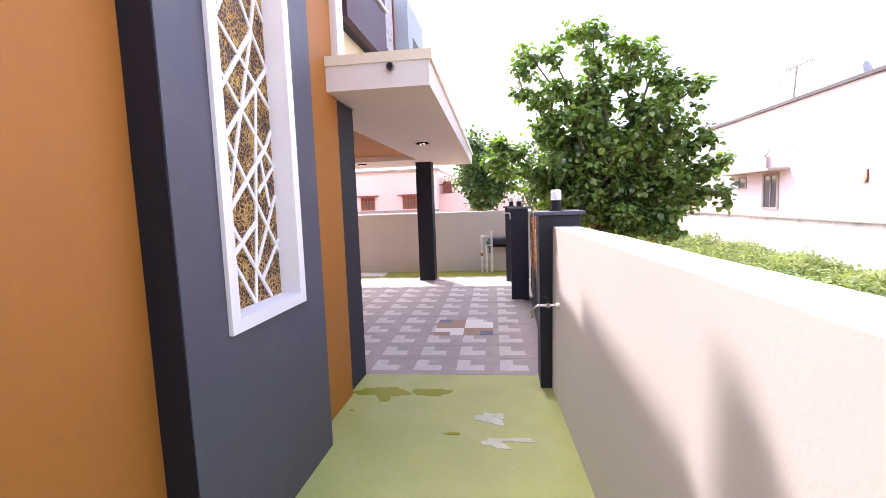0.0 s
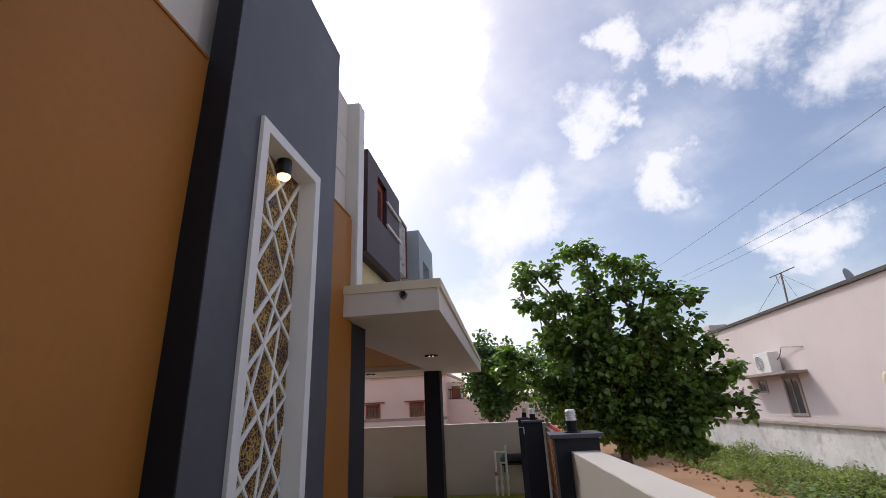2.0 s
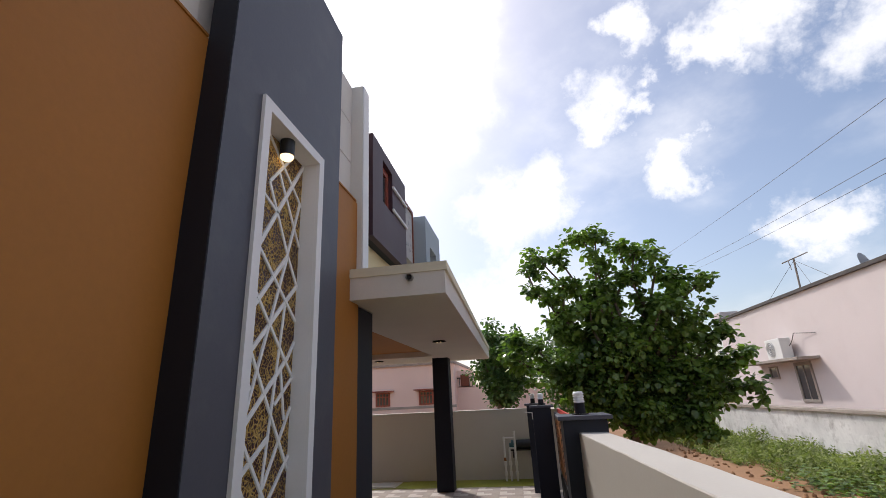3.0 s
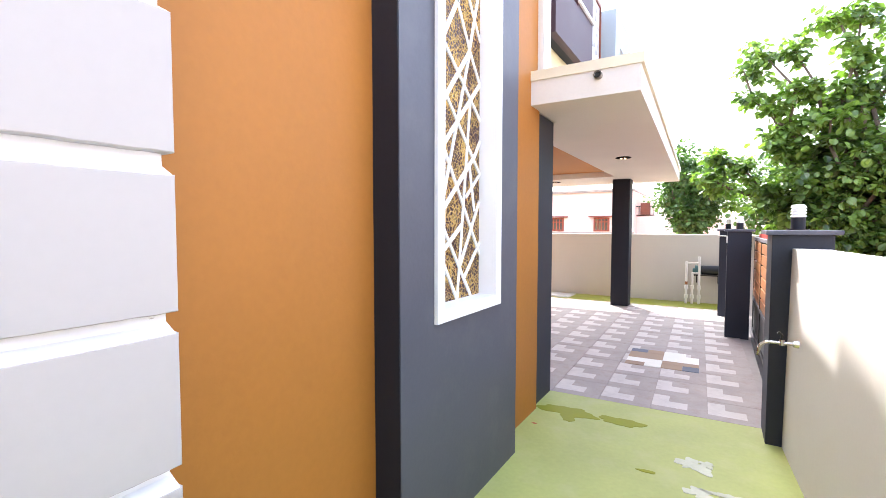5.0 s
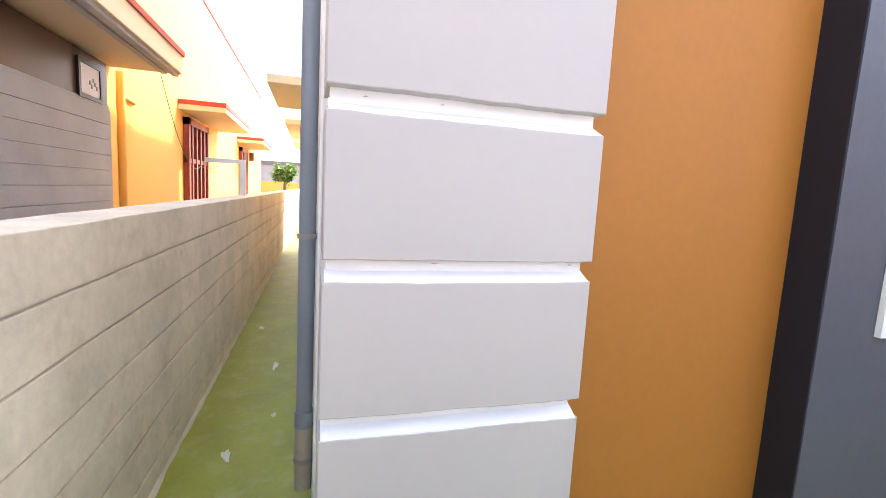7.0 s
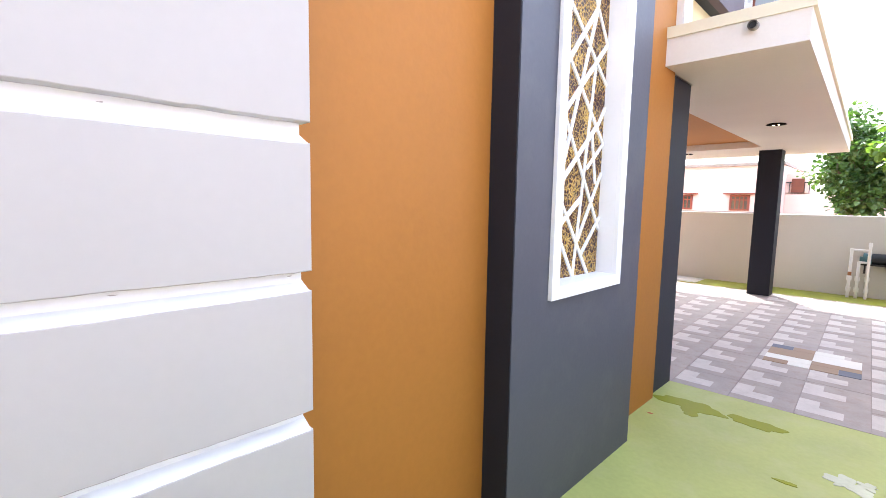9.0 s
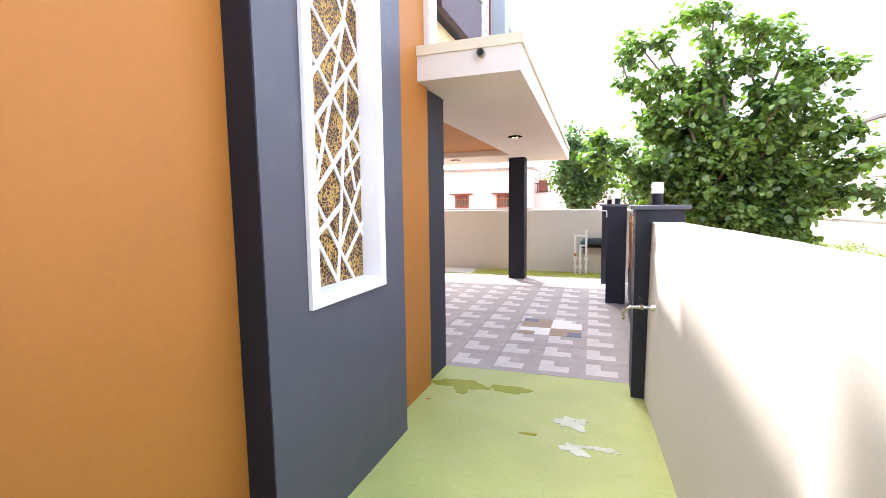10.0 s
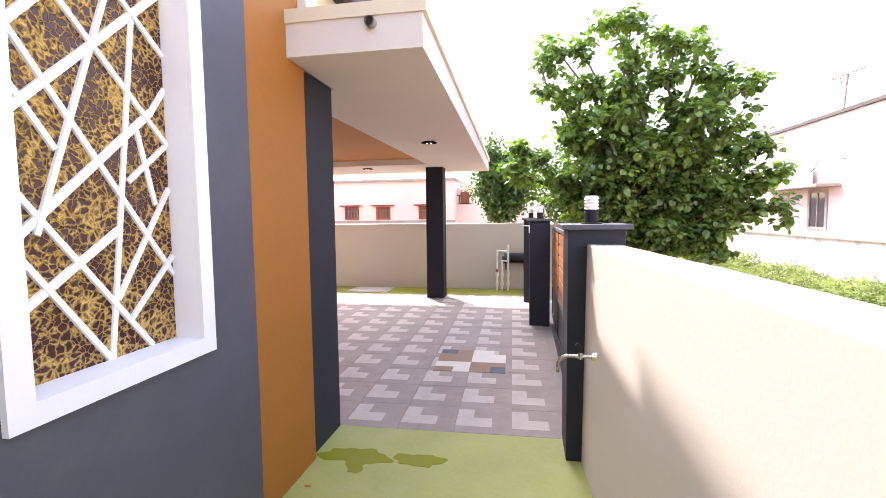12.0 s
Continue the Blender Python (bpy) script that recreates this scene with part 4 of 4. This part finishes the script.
part("pane", boxes((HX - 0.006, HX - 0.002, 13.46, 13.89, 1.8, 2.1)), GLASS, vent)
part("sunshade", boxes((HX - 0.6, HX, 11.0, 14.6, 2.24, 2.32), bevel=0.008), COPING, ph, "weathered concrete sunshade")
part("sunshade", boxes((HX - 0.6, HX, 2.0, 6.2, 2.24, 2.32), bevel=0.008), COPING, ph, "weathered concrete sunshade")
ac = thing("air_conditioner", "white outdoor air conditioner unit on the sunshade", "air conditioner")
part("cabinet", boxes((HX - 0.42, HX - 0.1, 12.05, 12.95, 2.33, 2.95), bevel=0.02), ACW, ac)
bm = bmesh.new()
bmesh.ops.create_circle(bm, cap_ends=True, segments=28, radius=0.23, matrix=Matrix.Translation((HX - 0.425, 12.65, 2.64)) @ Euler((0, radians(-90), 0)).to_matrix().to_4x4())
part("fan_grille", bm, SLATCLAD, ac, "round grey fan grille")
for i in range(4):
    bm = bmesh.new()
    r = 0.06 + i * 0.055
    for k in range(24):
        a0, a1 = 2 * math.pi * k / 24, 2 * math.pi * (k + 1) / 24
        add_tube(bm, (HX - 0.44, 12.65 + r * math.cos(a0), 2.64 + r * math.sin(a0)), (HX - 0.44, 12.65 + r * math.cos(a1), 2.64 + r * math.sin(a1)), 0.008, sides=5, caps=False)
    part("guard_ring", bm, ACW, ac)
sag("air_conditioner_hose", "dark insulated hoses from the air conditioner into the wall", [(HX - 0.2, 12.05, 2.6), (HX - 0.12, 11.6, 2.95), (HX - 0.02, 10.7, 2.85)], (0.12, 0.0), 0.012)
wl = thing("wall_lamp", "oval outdoor lamp on the pink wall", "lamp")
bm = bmesh.new()
bmesh.ops.create_uvsphere(bm, u_segments=14, v_segments=10, radius=1, matrix=Matrix.Translation((HX - 0.03, 8.15, 1.9)) @ Matrix.Diagonal((0.08, 0.09, 0.17, 1)))
part("shade", bm, CREAMY, wl, soft=True)
part("base", boxes((HX - 0.03, HX, 8.05, 8.25, 1.75, 2.05), bevel=0.01), BROWN, wl)
ant = thing("tv_antenna", "thin rusty antenna mast with stay wires on the roof", "antenna")
part("mast", tube(((10.5, 12.8, 4.2), (10.5, 12.66, 5.55), 0.03), sides=8), COPING, ant)
part("crossbar", tube(((10.3, 13.0, 5.5), (10.7, 12.2, 5.62), 0.02), ((10.4, 12.75, 5.2), (10.45, 12.9, 5.55), 0.014), sides=6), COPING, ant)
for e in ((10.3, 15.0, 4.25), (10.3, 10.4, 4.25), (10.2, 11.5, 4.25)):
    part("stay_wire", tube(((10.5, 12.66, 5.5), e, 0.006), sides=5), WIRE, ant)
dish = thing("dish_antenna", "grey satellite dish standing on the roof", "satellite dish")
bm = bmesh.new()
bmesh.ops.create_cone(bm, cap_ends=False, segments=24, radius1=0.32, radius2=0.05, depth=0.08, matrix=Matrix.Translation((10.6, 9.75, 4.58)) @ Euler((radians(80), 0, radians(35))).to_matrix().to_4x4())
part("reflector", bm, SLATCLAD, dish, soft=True)
part("mount", tube(((10.6, 9.75, 4.2), (10.6, 9.75, 4.66), 0.03), sides=8), GREYMETAL, dish)
for a, b in (((10.3, 25, 9.2), (9.4, -12, 6.3)), ((11.9, 25, 8.6), (7.3, -12, 4.2)), ((12.2, 25, 8.33), (6.9, -12, 3.8))):
    sag("overhead_cable", "thin black overhead electric cable", [a, b], (0.25,), 0.0065, "overhead cables")

for ob in (ph, ac, wl, ant, dish):
    ob.location = (0, -0.15, -0.09)

# ---- far salmon house ----
FY = 24.0
fh = thing("salmon_house", "salmon pink house with red framed windows beyond the wall", "house")
part("wall", boxes((-22, -2.95, FY, FY + 8, -0.3, 3.7)), PINK2, fh)
part("roof_edge", boxes((-22.2, -2.85, FY - 0.15, FY + 8, 3.7, 3.85)), COPING, fh, "grey roof edge")
part("plinth_band", boxes((-22, -2.9, FY - 0.03, FY, 1.2, 1.34)), COPING, fh, "dull brown band")
part("side_wing", boxes((-2.95, 3.0, FY + 1.0, FY + 8, -0.3, 2.35)), PINK2, fh)
def far_window(x0, x1):
    w = part("window", boxes((x0 + 0.05, x1 - 0.05, FY - 0.02, FY - 0.01, 1.45, 2.15)), GLASS, fh, "dark window pane with red brown frame and bars")
    mid = (x0 + x1) / 2
    for a, b, c, d in ((x0, x0 + 0.1, 1.4, 2.2), (x1 - 0.1, x1, 1.4, 2.2), (x0 + 0.1, x1 - 0.1, 1.4, 1.48), (x0 + 0.1, x1 - 0.1, 2.12, 2.2)):
        part("frame_bar", boxes((a, b, FY - 0.06, FY + 0.02, c, d)), REDWOOD, w)
    for xx in (mid, x0 + 0.26, x1 - 0.26):
        part("mullion", boxes((xx - 0.025, xx + 0.025, FY - 0.055, FY - 0.02, 1.48, 2.12)), REDWOOD, w)
    part("transom", boxes((x0 + 0.1, x1 - 0.1, FY - 0.05, FY - 0.02, 1.92, 1.97)), REDWOOD, w)
    part("hood", boxes((x0 - 0.25, x1 + 0.25, FY - 0.35, FY, 2.24, 2.3)), REDWOOD, w, "thin dull red hood")
for x0 in (-13.9, -11.9, -9.9, -7.85, -5.15):
    far_window(x0, x0 + 0.9)
bd = part("balcony_door", boxes((-2.7, -2.2, FY + 0.9, FY + 1.0, 2.35, 3.05)), BROWN, fh, "red upper door")
part("stair_wall", boxes((-2.95, -2.0, FY + 1.0, FY + 3, 2.3, 3.3)), PINK2, fh)
for i in range(12):
    part("railing_post", boxes((-3.0 + i * 0.2, -2.97 + i * 0.2, FY + 0.95, FY + 0.98, 2.35, 2.85)), DARKMETAL, fh)
part("railing_top", boxes((-3.0, -0.7, FY + 0.94, FY + 0.99, 2.83, 2.88)), DARKMETAL, fh)

fh.location = (0, 0, -0.14)

# ---- plants ----
def add_leaf(vs, fs, p, way, up, size, fold=0.25, wide=0.8):
    """A folded leaf: two halves along its midrib, with a pointed tip."""
    side = way.cross(up)
    if side.length < 1e-4:
        return
    side.normalize()
    nrm = side.cross(way).normalized()
    w = size * wide * 0.5
    b = len(vs)
    for f, k in ((0.0, 0.0), (0.12, 0.62), (0.42, 1.0), (0.78, 0.72)):
        mid = p + way * size * f - nrm * size * 0.14 * f * f
        vs.append(mid)
        if k:
            vs.append(mid + side * w * k + nrm * w * k * fold)
            vs.append(mid - side * w * k + nrm * w * k * fold)
    vs.append(p + way * size - nrm * size * 0.16)
    fs += [(b, b + 2, b + 1), (b, b + 1, b + 3), (b + 1, b + 2, b + 5, b + 4), (b + 3, b + 1, b + 4, b + 6),
           (b + 4, b + 5, b + 8, b + 7), (b + 6, b + 4, b + 7, b + 9), (b + 7, b + 8, b + 10), (b + 9, b + 7, b + 10)]


def leaves_mesh(name, vs, fs, material, parent=None, label=""):
    me = bpy.data.meshes.new(name)
    me.from_pydata([tuple(v) for v in vs], [], fs)
    me.materials.append(material)
    ob = new(name, me)
    ob.parent = parent
    if label:
        ob["label"] = label
    return ob


def limb(bm, a, b, r0, r1, rnd, bend=0.12, n=6):
    a, b = Vector(a), Vector(b)
    pts = [a]
    for i in range(1, n):
        f = i / n
        pts.append(a.lerp(b, f) + Vector((rnd.uniform(-1, 1), rnd.uniform(-1, 1), rnd.uniform(-0.3, 0.8))) * bend * (b - a).length * 0.4)
    pts.append(b)
    for i in range(n):
        add_tube(bm, pts[i], pts[i + 1], r0 + (r1 - r0) * i / n, r0 + (r1 - r0) * (i + 1) / n, sides=7, caps=False)
    return pts


def tree(name, label, base, fork, tips, material, leaf_size, per_clump, clump_r, seed, twigs=5, trunk_r=0.11):
    rnd = random.Random(seed)
    t = thing(name, label, "tree")
    bm = bmesh.new()
    limb(bm, base, fork, trunk_r, trunk_r * 0.75, rnd, 0.1)
    part("trunk", bm, BARK, t, soft=True)
    vs, fs = [], []
    for tip in tips:
        bm = bmesh.new()
        pts = limb(bm, fork, tip, trunk_r * 0.45, 0.012, rnd)
        ends = [pts[-1], pts[-2], pts[-3]]
        for p in pts[2:]:
            for _ in range(twigs):
                out = Vector((rnd.gauss(0, 1), rnd.gauss(0, 1), rnd.gauss(0.1, 0.7))).normalized()
                q = p + out * rnd.uniform(0.25, 0.62) * clump_r * 4
                add_tube(bm, p, q, 0.008, 0.003, sides=4, caps=False)
                ends.append(q)
        part("limb", bm, BARK, t)
        for e in ends:
            for _ in range(per_clump):
                off = Vector((rnd.gauss(0, 1), rnd.gauss(0, 1), rnd.gauss(0, 0.7))) * clump_r * 0.6
                way = (off.normalized() * 0.7 + Vector((rnd.gauss(0, 0.5), rnd.gauss(0, 0.5), -0.35 + rnd.gauss(0, 0.35)))).normalized()
                up = Vector((rnd.gauss(0, 0.45), rnd.gauss(0, 0.45), 1)).normalized()
                add_leaf(vs, fs, e + off, way, up, leaf_size * rnd.uniform(0.6, 1.25), wide=0.95)
    tagged(leaves_mesh("crown", vs, fs, material, t), kind="stuff")
    return t


def dome(cx, cy, cz, rx, ry, rz, n, seed, low=-0.9):
    rnd = random.Random(seed)
    out = []
    while len(out) < n:
        v = Vector((rnd.gauss(0, 1), rnd.gauss(0, 1), rnd.gauss(0, 1))).normalized() * rnd.uniform(0.55, 1.0)
        if v.z > low:
            out.append((cx + v.x * rx, cy + v.y * ry, cz + v.z * rz))
    return out


TREE_TIPS = dome(2.9, 4.25, 2.3, 1.05, 1.05, 1.15, 24, 3) + [
    (2.5, 4.0, 4.2), (2.75, 4.05, 4.12), (3.1, 4.0, 3.95), (3.35, 3.95, 3.82), (3.6, 3.95, 3.75), (2.05, 3.95, 3.85), (1.75, 3.95, 3.8), (1.5, 3.95, 3.62), (1.8, 4.0, 3.1), (1.95, 4.0, 2.5), (1.8, 4.0, 2.0),
    (3.9, 3.95, 3.4), (4.2, 3.9, 3.15), (3.7, 3.9, 3.0), (4.1, 3.9, 2.7), (4.4, 3.9, 2.4), (4.6, 3.85, 2.0), (4.35, 3.9, 1.9), (4.6, 3.85, 1.55), (4.2, 3.8, 1.6), (3.9, 3.8, 1.2),
    (3.8, 3.7, 1.0), (3.45, 3.7, 1.1), (3.2, 3.7, 1.2), (1.25, 4.2, 2.5), (1.1, 4.4, 2.2)]
tree("street_tree", "broad leaved green tree growing beside the lane", (2.95, 4.3, -0.35), (2.9, 4.2, 1.0), TREE_TIPS, LEAF, 0.094, 27, 0.1, 7, twigs=4)
tree("far_tree", "dense dark green tree behind the front wall", (0.3, 13.5, -0.3), (0.3, 13.5, 1.4),
     dome(0.45, 13.5, 2.85, 1.35, 1.2, 1.5, 26, 9), LEAF2, 0.12, 15, 0.17, 11, twigs=5)
tree("lane_tree", "green tree further down the lane", (3.6, 16.0, -0.3), (3.6, 16, 1.2), dome(3.4, 16, 2.4, 2.0, 1.5, 1.6, 22, 19), LEAF2, 0.16, 14, 0.4, 12, twigs=4)
tree("lane_bush", "dark green bush at the far corner of the pink house", (9.4, 22.0, -0.3), (9.4, 22, 0.6), dome(9.2, 22, 1.6, 2.2, 1.6, 1.5, 18, 29), LEAF2, 0.18, 14, 0.45, 13, twigs=4)
tree("passage_tree", "small green tree at the end of the rear passage", (-26, -5.4, -0.3), (-26, -5.4, 1.6), dome(-26, -5.4, 2.15, 0.7, 0.55, 0.45, 10, 39), LEAF, 0.13, 12, 0.14, 14, twigs=3)


def weeds(n, seed):
    """Bushy weeds in uneven clumps: many short leaves up each stem."""
    rnd = random.Random(seed)
    vs, fs = [], []
    for _ in range(n):
        y = rnd.uniform(-1, 21)
        x = 7.98 - min(abs(rnd.gauss(0, 0.85)), 1.75)
        clump = noise.noise(Vector((x * 0.9, y * 0.8, 4)))
        if clump < -0.2 - 0.1 * (x - 6.4):
            continue
        tall = max(0.12, (0.42 + 0.5 * clump) * (0.35 + 0.45 * (x - 6.2)))
        lean = Vector((rnd.gauss(0, 0.22), rnd.gauss(0, 0.22), 1)).normalized()
        foot = Vector((x, y, -0.34))
        for k in range(10):
            up = k / 10 * tall * rnd.uniform(0.8, 1.15)
            way = Vector((rnd.gauss(0, 1), rnd.gauss(0, 1), rnd.uniform(0.1, 1.1))).normalized()
            add_leaf(vs, fs, foot + lean * up, way, Vector((rnd.gauss(0, 0.5), rnd.gauss(0, 0.5), 1)).normalized(), rnd.uniform(0.04, 0.10), wide=0.42)
    return vs, fs


tagged(leaves_mesh("grass", *weeds(9000, 2), WEED), "bushy green weeds and grass along the white wall", "grass", kind="stuff")
rnd = random.Random(4)
vs, fs = [], []
for _ in range(900):
    c = rnd.choice(((6.45, 6.3), (6.6, 5.2), (6.6, 4.3), (6.7, 3.4)))
    p = Vector((c[0] + rnd.gauss(0, 0.3), c[1] + rnd.gauss(0, 0.4), -0.3 + abs(rnd.gauss(0, 0.16))))
    add_leaf(vs, fs, p, Vector((rnd.gauss(0, 1), rnd.gauss(0, 1), 0.2)).normalized(), Vector((0, 0, 1)), rnd.uniform(0.07, 0.13), wide=0.9)
tagged(leaves_mesh("creeper", vs, fs, LEAF), "broad leaved creeper on the ground by the wall", "plant", kind="stuff")
for cx, cy, r in ((6.25, 5.0, 0.34), (6.3, 4.2, 0.26), (6.1, 3.3, 0.2)):
    bm = bmesh.new()
    bmesh.ops.create_icosphere(bm, subdivisions=3, radius=1)
    for v in bm.verts:
        k = 1 + 0.35 * noise.noise(v.co * 2.2 + Vector((cx, cy, 0))) + 0.12 * noise.noise(v.co * 6)
        v.co = Vector((cx + v.co.x * r * k, cy + v.co.y * r * 1.3 * k, -0.36 + max(v.co.z, -0.3) * r * 0.55 * k))
    solid("earth_mound", bm, DIRT, "small heap of loose red earth", "earth heap", kind="thing", group="earth heaps", soft=True)

clods = bmesh.new()
rnd = random.Random(77)
for _ in range(110):
    cy = rnd.uniform(-2, 14)
    r = rnd.uniform(0.015, 0.055)
    cx = 5.95 + rnd.gauss(0, 0.25)
    got = bmesh.ops.create_icosphere(clods, subdivisions=1, radius=r)
    for v in got["verts"]:
        v.co = Vector((cx, cy, -0.31)) + v.co * (1 + 0.5 * noise.noise(v.co * 30 + Vector((cx, cy, 0))))
tagged(part("earth_clods", clods, DIRT), "loose clods of red earth along the lane edge", "earth clods", kind="stuff")

# ---- whitewashed block wall across the lane ----
lane_wall = thing("lane_wall", "whitewashed stained block wall along the lane", "wall", kind="structure")
part("core", boxes((8.02, 8.18, -10, 20, -0.4, 0.87)), WBLOCK, lane_wall)
part("coping", boxes((7.94, 8.24, -10, 20, 0.87, 0.945), bevel=0.01), COPING, lane_wall, "brown weathered coping")
block_bm = boxes((-0.008, 0.02, 0.0005, 0.4195, 0.0005, 0.2045), bevel=0.002)
block_me = bpy.data.meshes.new("block")
block_bm.to_mesh(block_me)
block_bm.free()
block_me.materials.append(WBLOCK)
rnd = random.Random(12)
for k in range(6):
    for j in range(46):
        b = new("block", block_me)
        b.parent = lane_wall
        b.location = (8.02 + rnd.uniform(-0.002, 0.004), 0.2 + j * 0.42 + (k % 2) * 0.21, -0.36 + k * 0.205)

# ---- parking tiles ----
TSX, TSY = 0.3975, 0.412
CUTS_X = (0.0015, 0.122, 0.258, 0.396)
CUTS_Y = (0.0015, 0.1, 0.237, 0.372, 0.4105)
def tile_mesh(name, cells, mats):
    """A square tile whose face is split into blocks; cells gives the colour of each block, row by row."""
    bm = bmesh.new()
    grid = [[bm.verts.new((x, y, 0.0)) for x in CUTS_X] for y in CUTS_Y]
    for r in range(4):
        for c in range(3):
            f = bm.faces.new((grid[r][c], grid[r][c + 1], grid[r + 1][c + 1], grid[r + 1][c]))
            f.material_index = cells[r][c]
    corners = [(0, 0), (0, 3), (4, 3), (4, 0)]
    low = [bm.verts.new((grid[r][c].co.x, grid[r][c].co.y, -0.02)) for r, c in corners]
    sides = [[grid[0][c] for c in range(4)], [grid[r][3] for r in range(5)], [grid[4][c] for c in (3, 2, 1, 0)], [grid[r][0] for r in (4, 3, 2, 1, 0)]]
    for i, s in enumerate(sides):
        bm.faces.new([low[i], low[(i + 1) % 4]] + s[::-1])
    me = bpy.data.meshes.new(name)
    bm.to_mesh(me)
    bm.free()
    for m in mats:
        me.materials.append(m)
    return me


PLAIN = tile_mesh("tile", ((0, 0, 0), (1, 1, 0), (1, 0, 0), (0, 0, 0)), (TILE, TILE_L))
SKEW = Matrix.Translation((0.022, 0.008, 0)) @ Matrix.Rotation(radians(1.75), 4, "Z")
rnd = random.Random(31)
for i in range(-12, 4):
    for j in range(0, 13):
        t = new("tile", PLAIN)
        t.parent = paving
        t.matrix_world = SKEW @ Matrix.Translation((i * TSX, j * TSY, rnd.uniform(-0.0008, 0.0012)))
# the bright centre piece of ten blocks, laid flush over the pattern
BRIGHT = [(0.0, 0.185, 0.0, 0.13, TILE_B), (0.185, 0.345, 0.0, 0.13, TILE_W), (0.0, 0.345, 0.13, 0.29, TILE_W), (0.345, 0.54, 0.0, 0.165, TILE_B), (0.54, 0.69, 0.0, 0.165, TILE_S),
          (0.345, 0.69, 0.165, 0.29, TILE_B), (0.0, 0.345, 0.29, 0.55, TILE_B), (0.0, 0.175, 0.55, 0.69, TILE_S), (0.175, 0.345, 0.55, 0.69, TILE_B),
          (0.345, 0.69, 0.29, 0.555, TILE_W), (0.345, 0.565, 0.555, 0.69, TILE_W)]
CENTRE = Matrix.Translation((0.428, 1.212, 0)) @ Matrix.Rotation(radians(1.9), 4, "Z")
for x0, x1, y0, y1, m in BRIGHT:
    part("tile", boxes((x0 + 0.001, x1 - 0.001, y0 + 0.001, y1 - 0.001, -0.005, 0.0045), bevel=0.001), m, paving).matrix_world = CENTRE
